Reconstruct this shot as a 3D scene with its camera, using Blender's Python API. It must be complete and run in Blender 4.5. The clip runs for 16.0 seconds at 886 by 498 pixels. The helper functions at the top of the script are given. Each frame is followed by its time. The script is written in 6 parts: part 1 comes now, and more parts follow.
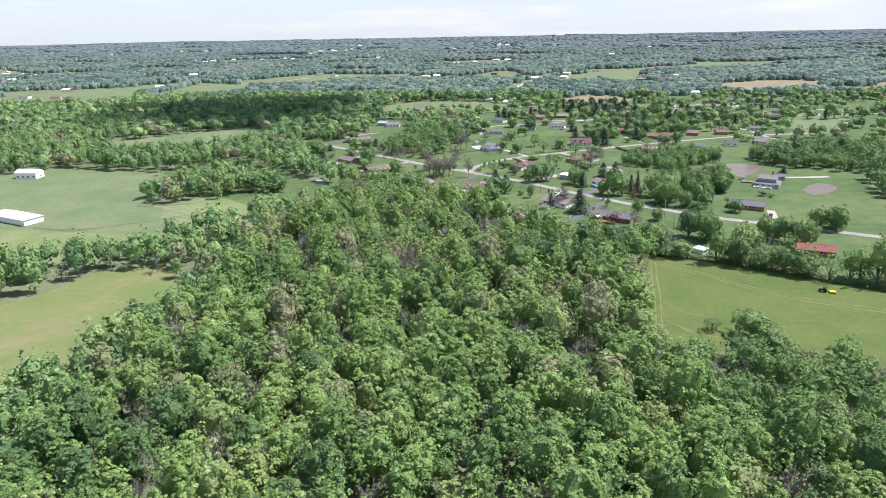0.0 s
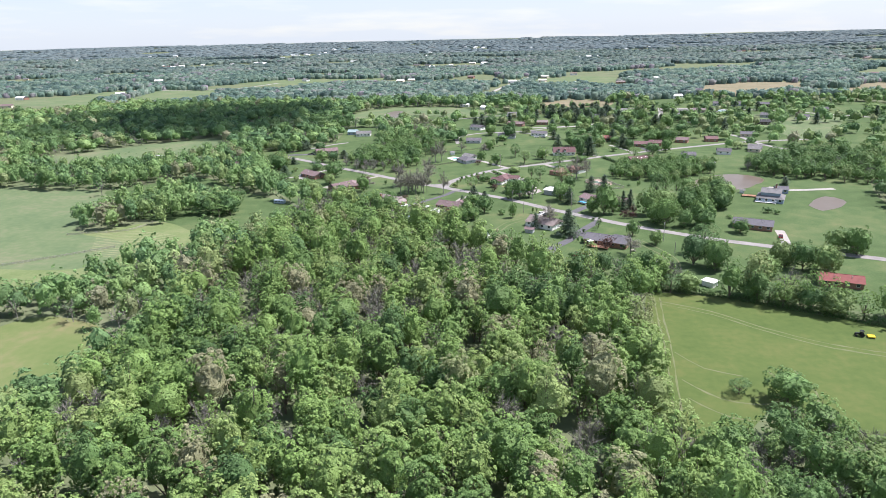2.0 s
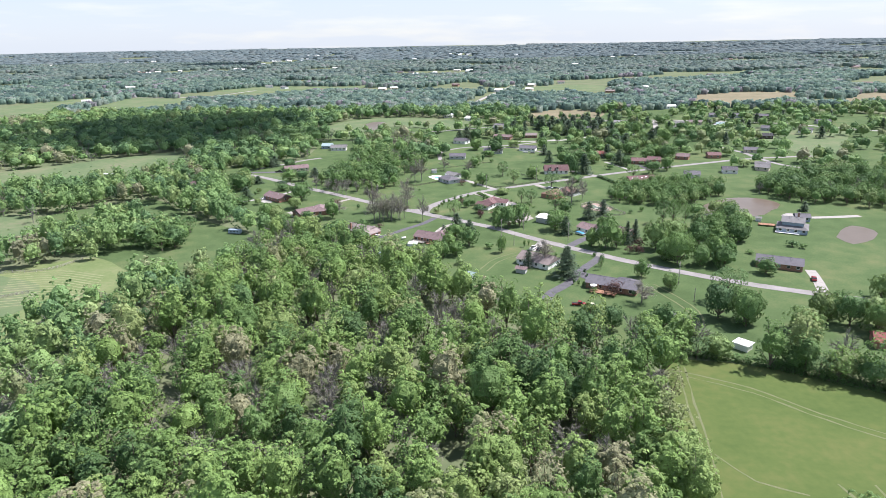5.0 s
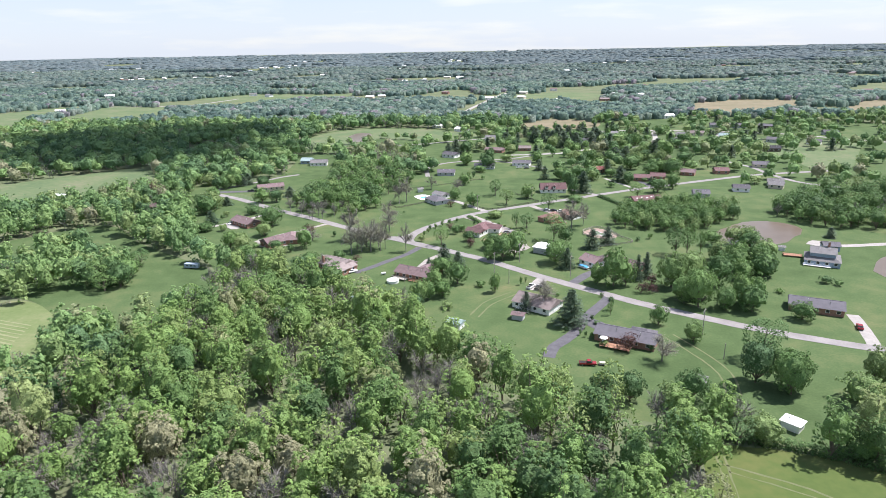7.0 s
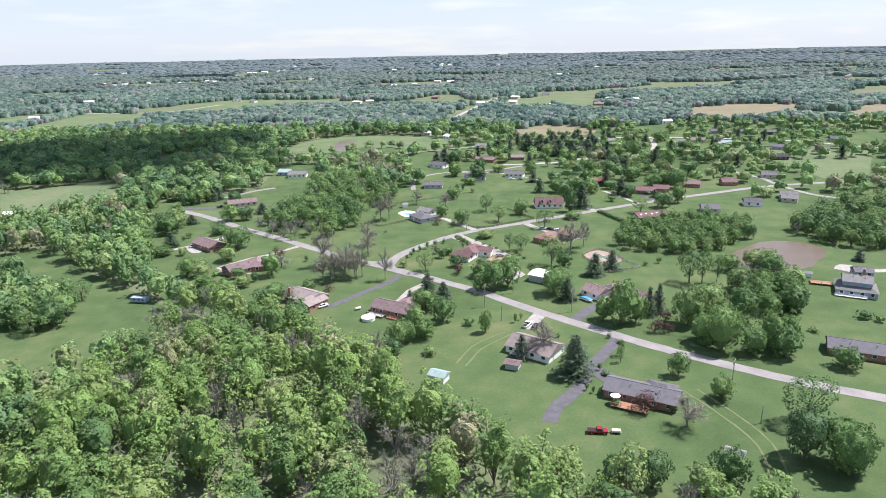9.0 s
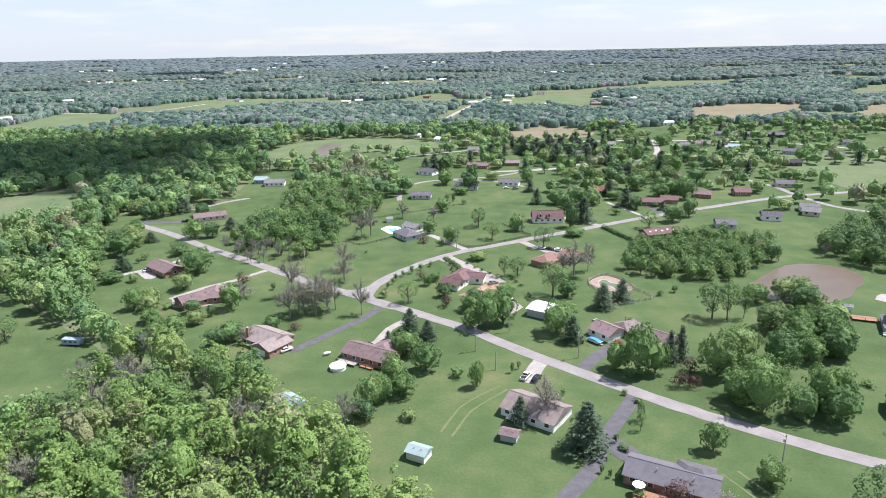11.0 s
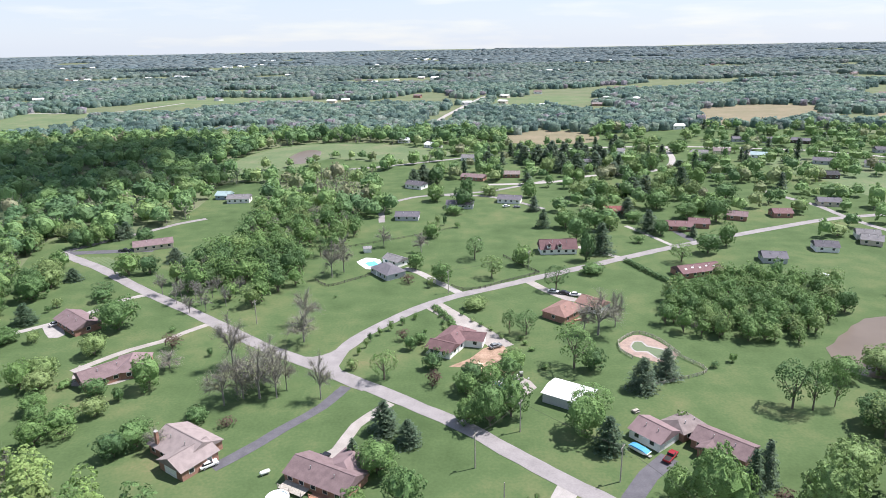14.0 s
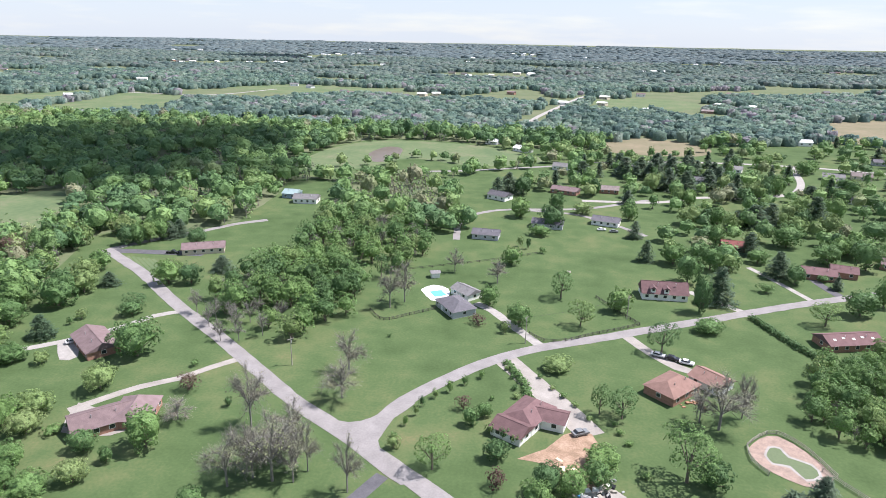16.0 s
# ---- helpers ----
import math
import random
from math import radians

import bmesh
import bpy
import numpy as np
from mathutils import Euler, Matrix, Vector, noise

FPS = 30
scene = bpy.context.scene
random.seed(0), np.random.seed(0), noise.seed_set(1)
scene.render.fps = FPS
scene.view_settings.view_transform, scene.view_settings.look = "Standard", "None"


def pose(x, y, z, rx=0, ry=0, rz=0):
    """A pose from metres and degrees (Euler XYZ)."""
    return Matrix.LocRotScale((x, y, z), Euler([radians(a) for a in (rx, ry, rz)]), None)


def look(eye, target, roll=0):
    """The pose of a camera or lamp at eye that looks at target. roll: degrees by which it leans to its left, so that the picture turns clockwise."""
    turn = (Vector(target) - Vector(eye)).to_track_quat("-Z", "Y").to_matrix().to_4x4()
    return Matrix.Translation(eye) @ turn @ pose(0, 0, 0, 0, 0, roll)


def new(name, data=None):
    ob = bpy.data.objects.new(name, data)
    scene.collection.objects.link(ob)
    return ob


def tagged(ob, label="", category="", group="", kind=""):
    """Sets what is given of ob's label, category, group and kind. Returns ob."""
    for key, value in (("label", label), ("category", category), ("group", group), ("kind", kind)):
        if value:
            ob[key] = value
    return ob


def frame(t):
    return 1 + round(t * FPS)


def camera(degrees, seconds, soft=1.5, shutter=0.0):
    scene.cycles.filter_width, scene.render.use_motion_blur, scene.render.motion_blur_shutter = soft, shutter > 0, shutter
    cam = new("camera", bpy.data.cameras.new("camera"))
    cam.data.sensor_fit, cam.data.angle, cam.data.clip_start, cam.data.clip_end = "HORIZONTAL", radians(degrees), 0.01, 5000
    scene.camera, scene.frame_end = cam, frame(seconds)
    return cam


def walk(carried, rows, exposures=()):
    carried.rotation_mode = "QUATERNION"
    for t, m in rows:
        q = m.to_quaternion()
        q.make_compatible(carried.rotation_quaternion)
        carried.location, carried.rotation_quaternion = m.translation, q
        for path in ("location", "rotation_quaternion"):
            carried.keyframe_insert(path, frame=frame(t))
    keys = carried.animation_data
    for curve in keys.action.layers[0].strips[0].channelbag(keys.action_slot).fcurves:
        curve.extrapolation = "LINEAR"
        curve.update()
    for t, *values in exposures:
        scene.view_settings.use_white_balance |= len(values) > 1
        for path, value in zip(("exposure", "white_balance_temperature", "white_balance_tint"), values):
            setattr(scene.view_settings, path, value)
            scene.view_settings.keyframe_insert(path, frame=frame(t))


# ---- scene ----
EXPOSURE = 0.95
cam = camera(68.84, 16.0, 0.8)
# seconds, eye, target, roll
PATH = [
    (0, (0.01, 0.00, 98.56), (-12.52, 93.79, 66.22), -1.12),
    (0.5, (-1.60, 9.22, 98.16), (-12.85, 103.16, 65.76), -1.16),
    (1, (-2.08, 19.82, 98.52), (-12.48, 113.82, 66.01), -1.27),
    (1.5, (-1.97, 31.79, 98.48), (-11.85, 125.88, 66.07), -1.35),
    (2, (-1.83, 43.66, 97.70), (-11.22, 137.94, 65.71), -1.41),
    (2.5, (-1.53, 57.21, 96.59), (-10.66, 151.69, 65.12), -1.43),
    (3, (-0.83, 71.73, 95.64), (-9.52, 166.36, 64.50), -1.45),
    (3.5, (-1.25, 82.05, 96.39), (-9.18, 176.68, 65.07), -1.49),
    (4, (-2.91, 82.51, 96.85), (-10.62, 177.12, 65.38), -1.20),
    (6.5, (-2.90, 126.28, 98.60), (-9.18, 221.31, 68.12), -1.19),
    (7, (-2.77, 136.09, 98.56), (-8.68, 231.17, 68.16), -1.14),
    (7.5, (-2.37, 145.78, 98.40), (-7.99, 240.92, 68.13), -1.15),
    (8, (-2.02, 155.35, 98.27), (-7.34, 250.55, 68.13), -1.18),
    (8.5, (-1.37, 164.24, 98.04), (-6.52, 259.50, 68.07), -1.24),
    (9, (-1.05, 173.96, 97.68), (-5.83, 269.27, 67.79), -1.28),
    (11.5, (0.88, 224.11, 98.01), (-2.72, 319.31, 67.61), -1.18),
    (12, (0.98, 234.83, 97.92), (-2.31, 330.01, 67.43), -1.13),
    (12.5, (0.73, 245.96, 97.63), (-2.27, 341.13, 67.08), -1.05),
    (13, (0.50, 257.38, 97.24), (-2.28, 352.54, 66.63), -1.02),
    (13.5, (0.30, 268.09, 97.03), (-2.33, 363.25, 66.39), -1.02),
    (14, (0.06, 278.84, 96.69), (-2.66, 373.98, 66.00), -1.05),
    (14.5, (-0.19, 291.13, 96.32), (-3.76, 386.21, 65.57), -1.15),
    (15, (-0.39, 304.07, 95.94), (-4.98, 398.97, 64.74), -0.97),
    (15.5, (-0.40, 315.26, 96.66), (-7.65, 409.84, 65.01), 0.10),
    (16, (-1.20, 326.81, 96.07), (-16.55, 420.46, 64.54), 1.05),
]
walk(cam, [(t, look(eye, target, roll)) for t, eye, target, roll in PATH], [(0, EXPOSURE), (16, EXPOSURE - 0.04)])
# world, sun
SUN_EL, SUN_AZ = radians(58), radians(20)  # azimuth from +x towards +y
world = bpy.data.worlds.new("world")
scene.world = world
world.use_nodes = True
wn = world.node_tree
sky = wn.nodes.new("ShaderNodeTexSky")
sky.sky_type, sky.sun_disc = "NISHITA", False
sky.sun_elevation, sky.sun_rotation = SUN_EL, radians(90) - SUN_AZ
sky.altitude, sky.air_density, sky.dust_density, sky.ozone_density = 200, 1.0, 0.4, 1.5
# spring haze and thin cloud over the clear sky
coord, cloud_noise = wn.nodes.new("ShaderNodeTexCoord"), wn.nodes.new("ShaderNodeTexNoise")
stretch = wn.nodes.new("ShaderNodeMapping")
stretch.inputs["Scale"].default_value = (3.0, 3.0, 22.0)
wn.links.new(coord.outputs["Generated"], stretch.inputs[0]), wn.links.new(stretch.outputs[0], cloud_noise.inputs["Vector"])
cloud_noise.inputs["Scale"].default_value, cloud_noise.inputs["Detail"].default_value = 2.2, 5.0
veil = wn.nodes.new("ShaderNodeValToRGB")
veil.color_ramp.elements[0].position, veil.color_ramp.elements[0].color = 0.5, (0.75, 0.84, 1.03, 1)
veil.color_ramp.elements[1].position, veil.color_ramp.elements[1].color = 0.72, (0.92, 0.95, 1.02, 1)
wn.links.new(cloud_noise.outputs[0], veil.inputs[0])
bright = wn.nodes.new("ShaderNodeVectorMath")
bright.operation = "SCALE"
bright.inputs["Scale"].default_value = 5.15
wn.links.new(veil.outputs[0], bright.inputs[0])
haze = wn.nodes.new("ShaderNodeMix")
haze.data_type = "RGBA"
low = wn.nodes.new("ShaderNodeSeparateXYZ")
thin = wn.nodes.new("ShaderNodeMapRange")  # the haze is thick over the horizon and thin overhead
thin.inputs[1].default_value, thin.inputs[2].default_value, thin.inputs[3].default_value, thin.inputs[4].default_value = 0.12, 0.6, 0.82, 0.3
wn.links.new(coord.outputs["Generated"], low.inputs[0]), wn.links.new(low.outputs["Z"], thin.inputs[0]), wn.links.new(thin.outputs[0], haze.inputs[0])
wn.links.new(sky.outputs[0], haze.inputs[6]), wn.links.new(bright.outputs[0], haze.inputs[7])
wn.links.new(haze.outputs[2], wn.nodes["Background"].inputs[0])
wn.nodes["Background"].inputs[1].default_value = 0.1
sun = new("sun", bpy.data.lights.new("sun", "SUN"))
sun.data.energy, sun.data.angle, sun.data.color = 4.9, radians(0.53), (1.0, 0.945, 0.945)
to_sun = Vector((math.cos(SUN_EL) * math.cos(SUN_AZ), math.cos(SUN_EL) * math.sin(SUN_AZ), math.sin(SUN_EL)))
sun.matrix_world = look(to_sun * 300, (0, 0, 0))


# a cumulus high over the valley, whose shade lies on the far woods
def cloud(x, y, z, sx, sy, sz, seed):
    bm = bmesh.new()
    rng = np.random.default_rng(seed)
    for i in range(14):
        a, k = rng.uniform(0, 6.28), rng.uniform(0, 1) ** 0.6
        m = Matrix.Translation((math.cos(a) * k * sx, math.sin(a) * k * sy, rng.uniform(0, sz * 0.5))) @ Matrix.Diagonal((sx * rng.uniform(0.3, 0.5), sy * rng.uniform(0.3, 0.5), sz * rng.uniform(0.4, 0.8), 1))
        bmesh.ops.create_icosphere(bm, subdivisions=3, radius=1.0, matrix=m)
    for v in bm.verts:
        v.co += v.co.normalized() * 22 * noise.noise(v.co * 0.02)
        v.co.z = max(v.co.z, -sz * 0.2)
    return x, y, z, bm


# materials
def material(name, stops, size=1.0, fine=6.0, rough=0.85, bump=0.0, metal=0.0, fine_mix=0.35, spec=0.3, use_object=False, broad=0.0):
    """Noise at two scales, or three with broad, through a colour ramp. size: metres of the broad variation; fine: how many times finer the grain is."""
    m = bpy.data.materials.new(name)
    m.use_nodes = True
    n, l = m.node_tree.nodes, m.node_tree.links
    b = n["Principled BSDF"]
    geo = n.new("ShaderNodeNewGeometry")
    a = n.new("ShaderNodeTexNoise")
    a.inputs["Scale"].default_value, a.inputs["Detail"].default_value = 1.0 / size, 4.0
    c = n.new("ShaderNodeTexNoise")
    c.inputs["Scale"].default_value, c.inputs["Detail"].default_value = fine / size, 3.0
    mix = n.new("ShaderNodeMix")
    mix.inputs[0].default_value = fine_mix
    l.new(geo.outputs["Position"], a.inputs["Vector"]), l.new(geo.outputs["Position"], c.inputs["Vector"])
    l.new(a.outputs[0], mix.inputs[2]), l.new(c.outputs[0], mix.inputs[3])
    ramp = n.new("ShaderNodeValToRGB")
    r = ramp.color_ramp
    while len(r.elements) < len(stops):
        r.elements.new(0.5)
    for e, (at, col) in zip(r.elements, stops):
        e.position, e.color = at, (*col, 1)
    value = mix.outputs[0]
    if broad:
        w, wide = n.new("ShaderNodeTexNoise"), n.new("ShaderNodeMix")
        w.inputs["Scale"].default_value, w.inputs["Detail"].default_value = 0.18 / size, 3.0
        wide.inputs[0].default_value = broad
        l.new(geo.outputs["Position"], w.inputs["Vector"]), l.new(value, wide.inputs[2]), l.new(w.outputs[0], wide.inputs[3])
        value = wide.outputs[0]
    if use_object:
        info, add = n.new("ShaderNodeObjectInfo"), n.new("ShaderNodeMath")
        add.operation = "MULTIPLY_ADD"
        add.inputs[1].default_value, add.inputs[2].default_value = 0.3, -0.15
        l.new(info.outputs["Random"], add.inputs[0])
        both = n.new("ShaderNodeMath")
        l.new(add.outputs[0], both.inputs[0]), l.new(value, both.inputs[1])
        value = both.outputs[0]
    l.new(value, ramp.inputs[0])
    l.new(ramp.outputs[0], b.inputs["Base Color"])
    b.inputs["Roughness"].default_value, b.inputs["Metallic"].default_value = rough, metal
    b.inputs["Specular IOR Level"].default_value = spec
    if bump:
        bp = n.new("ShaderNodeBump")
        bp.inputs["Distance"].default_value = bump
        l.new(c.outputs[0], bp.inputs["Height"]), l.new(bp.outputs[0], b.inputs["Normal"])
    return m


def plain(name, col, rough=0.6, metal=0.0, vary=0.12, size=0.6, spec=0.3):
    lo, hi = [tuple(min(1, c * k) for c in col) for k in (1 - vary, 1 + vary)]
    return material(name, [(0.3, lo), (0.7, hi)], size=size, rough=rough, metal=metal, spec=spec)


def leaf_material(name, stops, spread=0.24, through_light=0.28, objects=False, grain=3.2, gaps=0.5):
    """Leaves: one hue a tree, each clump a little lighter or darker, and some light let through."""
    m = bpy.data.materials.new(name)
    m.use_nodes = True
    n, l = m.node_tree.nodes, m.node_tree.links
    b, out = n["Principled BSDF"], n["Material Output"]
    ramp = n.new("ShaderNodeValToRGB")
    r = ramp.color_ramp
    while len(r.elements) < len(stops):
        r.elements.new(0.5)
    for e, (at, col) in zip(r.elements, stops):
        e.position, e.color = at, (*col, 1)
    if objects:
        info = n.new("ShaderNodeObjectInfo")
        l.new(info.outputs["Random"], ramp.inputs[0])
    else:
        att = n.new("ShaderNodeAttribute")
        att.attribute_name = "tint"
        l.new(att.outputs["Fac"], ramp.inputs[0])
    geo = n.new("ShaderNodeNewGeometry")
    mm = n.new("ShaderNodeMapRange")
    mm.inputs[3].default_value, mm.inputs[4].default_value = 1 - spread, 1 + spread
    l.new(geo.outputs["Random Per Island"], mm.inputs[0])
    mul = n.new("ShaderNodeVectorMath")
    mul.operation = "MULTIPLY"
    l.new(ramp.outputs[0], mul.inputs[0]), l.new(mm.outputs[0], mul.inputs[1])
    l.new(mul.outputs[0], b.inputs["Base Color"])
    b.inputs["Roughness"].default_value, b.inputs["Specular IOR Level"].default_value = 0.6, 0.2
    # single leaves within a clump
    leaves, tone, relief = n.new("ShaderNodeTexNoise"), n.new("ShaderNodeMapRange"), n.new("ShaderNodeBump")
    leaves.inputs["Scale"].default_value, leaves.inputs["Detail"].default_value = grain, 2.5
    l.new(geo.outputs["Position"], leaves.inputs["Vector"])
    tone.inputs[1].default_value, tone.inputs[2].default_value, tone.inputs[3].default_value, tone.inputs[4].default_value = 0.3, 0.7, 1 - spread, 1 + spread
    relief.inputs["Strength"].default_value, relief.inputs["Distance"].default_value = 0.65, 0.8 / grain
    l.new(leaves.outputs[0], tone.inputs[0]), l.new(leaves.outputs[0], relief.inputs["Height"])
    mul2 = n.new("ShaderNodeVectorMath")
    mul2.operation = "MULTIPLY"
    l.new(mul.outputs[0], mul2.inputs[0]), l.new(tone.outputs[0], mul2.inputs[1])
    l.new(mul2.outputs[0], b.inputs["Base Color"]), l.new(relief.outputs[0], b.inputs["Normal"])
    tr = n.new("ShaderNodeBsdfTranslucent")
    l.new(mul2.outputs[0], tr.inputs[0]), l.new(relief.outputs[0], tr.inputs["Normal"])
    mx = n.new("ShaderNodeMixShader")
    mx.inputs[0].default_value = through_light
    l.new(b.outputs[0], mx.inputs[1]), l.new(tr.outputs[0], mx.inputs[2])
    # gaps between the leaves of a clump
    edge, cut, clear, keep = n.new("ShaderNodeTexNoise"), n.new("ShaderNodeMath"), n.new("ShaderNodeBsdfTransparent"), n.new("ShaderNodeMixShader")
    edge.inputs["Scale"].default_value, edge.inputs["Detail"].default_value = grain * 0.75, 2.0
    shift = n.new("ShaderNodeVectorMath")
    shift.inputs[1].default_value = (17.3, 5.1, 9.7)
    l.new(geo.outputs["Position"], shift.inputs[0]), l.new(shift.outputs[0], edge.inputs["Vector"])
    cut.operation = "GREATER_THAN"
    cut.inputs[1].default_value = gaps
    l.new(edge.outputs[0], cut.inputs[0]), l.new(cut.outputs[0], keep.inputs[0])
    l.new(clear.outputs[0], keep.inputs[1]), l.new(mx.outputs[0], keep.inputs[2]), l.new(keep.outputs[0], out.inputs[0])
    return m


GREENS = [(0.0, (0.083, 0.15, 0.056)), (0.25, (0.126, 0.212, 0.07)), (0.55, (0.179, 0.28, 0.085)), (0.82, (0.218, 0.294, 0.104)), (1.0, (0.245, 0.245, 0.147))]
YARD_GREENS = [(0.0, (0.067, 0.126, 0.053)), (0.35, (0.101, 0.179, 0.065)), (0.7, (0.139, 0.231, 0.076)), (1.0, (0.184, 0.246, 0.098))]
# far leaves are paler and bluer: distance haze is put into their colour
FAR_HAZE_GREENS = [(0.0, (0.122, 0.191, 0.175)), (0.3, (0.175, 0.266, 0.223)), (0.6, (0.242, 0.333, 0.263)), (0.82, (0.29, 0.352, 0.304)), (1.0, (0.319, 0.303, 0.334))]
FARTHER_HAZE_GREENS = [(0.0, (0.145, 0.211, 0.206)), (0.4, (0.209, 0.28, 0.248)), (0.75, (0.266, 0.332, 0.284)), (1.0, (0.298, 0.307, 0.312))]
LEAF = leaf_material("broad_leaves", GREENS, gaps=0.41)
WOODS_GREENS = [(0.0, (0.09, 0.165, 0.076)), (0.3, (0.132, 0.226, 0.09)), (0.65, (0.179, 0.284, 0.103)), (0.88, (0.224, 0.303, 0.121)), (1.0, (0.23, 0.237, 0.146))]
MID_LEAF = leaf_material("woods_leaves", WOODS_GREENS, grain=2.0, gaps=0.4)
GROVE_LEAF = leaf_material("grove_leaves", YARD_GREENS, grain=3.4, gaps=0.41)
# these three have aerial haze mixed into the leaf colour, bluest at the rim
FAR_HAZE_LEAF = leaf_material("haze_tinted_far_leaves", FAR_HAZE_GREENS, 0.2, 0.55, grain=0.7, gaps=0.33)
FARTHER_HAZE_LEAF = leaf_material("haze_tinted_farther_leaves", FARTHER_HAZE_GREENS, 0.16, 0.6, grain=0.4, gaps=0.2)
RIM_HAZE_LEAF = leaf_material("haze_tinted_horizon_leaves", [(0.0, (0.21, 0.275, 0.3)), (0.6, (0.255, 0.32, 0.335)), (1.0, (0.295, 0.335, 0.335))], 0.12, 0.6, grain=0.2, gaps=0.1)
LEAF_YARD = leaf_material("yard_leaves", YARD_GREENS, objects=True, grain=3.6, gaps=0.41)
NEEDLE = leaf_material("needles", [(0.0, (0.055, 0.095, 0.052)), (1.0, (0.09, 0.13, 0.085))], objects=True, through_light=0.15)
RED_LEAF = leaf_material("red_leaves", [(0.0, (0.085, 0.042, 0.042)), (1.0, (0.125, 0.088, 0.068))], objects=True)
BUD_YARD = leaf_material("yard_buds", [(0.0, (0.2, 0.18, 0.14)), (1.0, (0.19, 0.22, 0.11))], through_light=0.1, objects=True)
INNER = material("inner_leaves", [(0.3, (0.05, 0.1, 0.035)), (0.7, (0.1, 0.17, 0.055))], size=1.2, fine=4, rough=0.9, bump=0.3)
GREY_BARK = material("pale_grey_bark", [(0.3, (0.155, 0.147, 0.134)), (0.7, (0.265, 0.25, 0.23))], size=0.5, bump=0.03)
BARK = material("bark", [(0.3, (0.10, 0.08, 0.06)), (0.7, (0.2, 0.17, 0.14))], size=0.4, bump=0.05)
GRASS = material("meadow_grass", [(0.3, (0.09, 0.118, 0.064)), (0.5, (0.116, 0.138, 0.077)), (0.7, (0.15, 0.158, 0.10))], size=38, fine=14, rough=0.95, spec=0.1)
LAWN = material("mown_lawn", [(0.36, (0.05, 0.08, 0.032)), (0.5, (0.072, 0.11, 0.046)), (0.6, (0.103, 0.128, 0.058)), (0.68, (0.145, 0.14, 0.072))], size=9, fine=11, rough=0.95, fine_mix=0.38, broad=0.45, spec=0.1)
PASTURE = material("pasture_grass", [(0.34, (0.088, 0.128, 0.066)), (0.5, (0.112, 0.148, 0.076)), (0.66, (0.15, 0.16, 0.098))], size=30, fine=8, rough=0.95, spec=0.1)
FIELD_GREEN = material("short_green_field", [(0.33, (0.063, 0.096, 0.03)), (0.5, (0.081, 0.112, 0.036)), (0.67, (0.108, 0.123, 0.045))], size=22, fine=9, rough=0.95, spec=0.1)
HAY = material("mown_hay", [(0.33, (0.105, 0.145, 0.058)), (0.5, (0.135, 0.17, 0.075)), (0.67, (0.175, 0.19, 0.1))], size=16, fine=9, rough=0.95, spec=0.1)
SWATH = material("cut_grass_swath", [(0.3, (0.17, 0.2, 0.1)), (0.7, (0.23, 0.235, 0.14))], size=2, fine=5, rough=0.95, spec=0.1)
PALE_TRACK = material("pale_worn_grass", [(0.3, (0.105, 0.13, 0.062)), (0.7, (0.155, 0.16, 0.09))], size=3, fine=5, rough=0.95, spec=0.1)
TAN_FIELD = material("dry_hayfield", [(0.32, (0.097, 0.137, 0.049)), (0.5, (0.125, 0.152, 0.061)), (0.68, (0.176, 0.162, 0.087))], size=26, fine=7, rough=0.95, spec=0.1)
PLOUGHED = material("bare_field", [(0.3, (0.14, 0.135, 0.085)), (0.7, (0.215, 0.18, 0.125))], size=30, fine=6, rough=0.95, spec=0.1)
SOIL = material("bare_soil", [(0.3, (0.16, 0.11, 0.075)), (0.5, (0.28, 0.19, 0.135)), (0.7, (0.38, 0.28, 0.21))], size=3, fine=6, rough=0.95, bump=0.1)
GRAVEL = material("pale_gravel", [(0.3, (0.21, 0.19, 0.175)), (0.7, (0.34, 0.315, 0.295))], size=4, fine=9, rough=0.95)
ROAD = material("worn_asphalt", [(0.3, (0.175, 0.163, 0.163)), (0.5, (0.225, 0.21, 0.21)), (0.7, (0.27, 0.254, 0.252))], size=5, fine=10, rough=0.9)
TAR = material("dark_asphalt", [(0.3, (0.066, 0.064, 0.074)), (0.7, (0.115, 0.112, 0.125))], size=2.5, fine=8, rough=0.85)
CONCRETE = material("concrete", [(0.3, (0.24, 0.225, 0.215)), (0.7, (0.35, 0.33, 0.315))], size=2, fine=8, rough=0.9)
MUD_WATER = material("muddy_pond_water", [(0.3, (0.112, 0.086, 0.066)), (0.7, (0.139, 0.11, 0.086))], size=12, fine=3, rough=0.3, spec=0.22)
POOL_WATER = plain("clear_pool_water", (0.12, 0.5, 0.62), 0.08, spec=0.5)
GREEN_WATER = plain("stale_pool_water", (0.12, 0.15, 0.075), 0.1, spec=0.5)


def shingles(name, col):
    lo, hi = [tuple(c * k for c in col) for k in (0.78, 1.22)]
    return material(name, [(0.3, lo), (0.7, hi)], size=1.6, fine=9, rough=0.92, bump=0.02, use_object=True, spec=0.15)


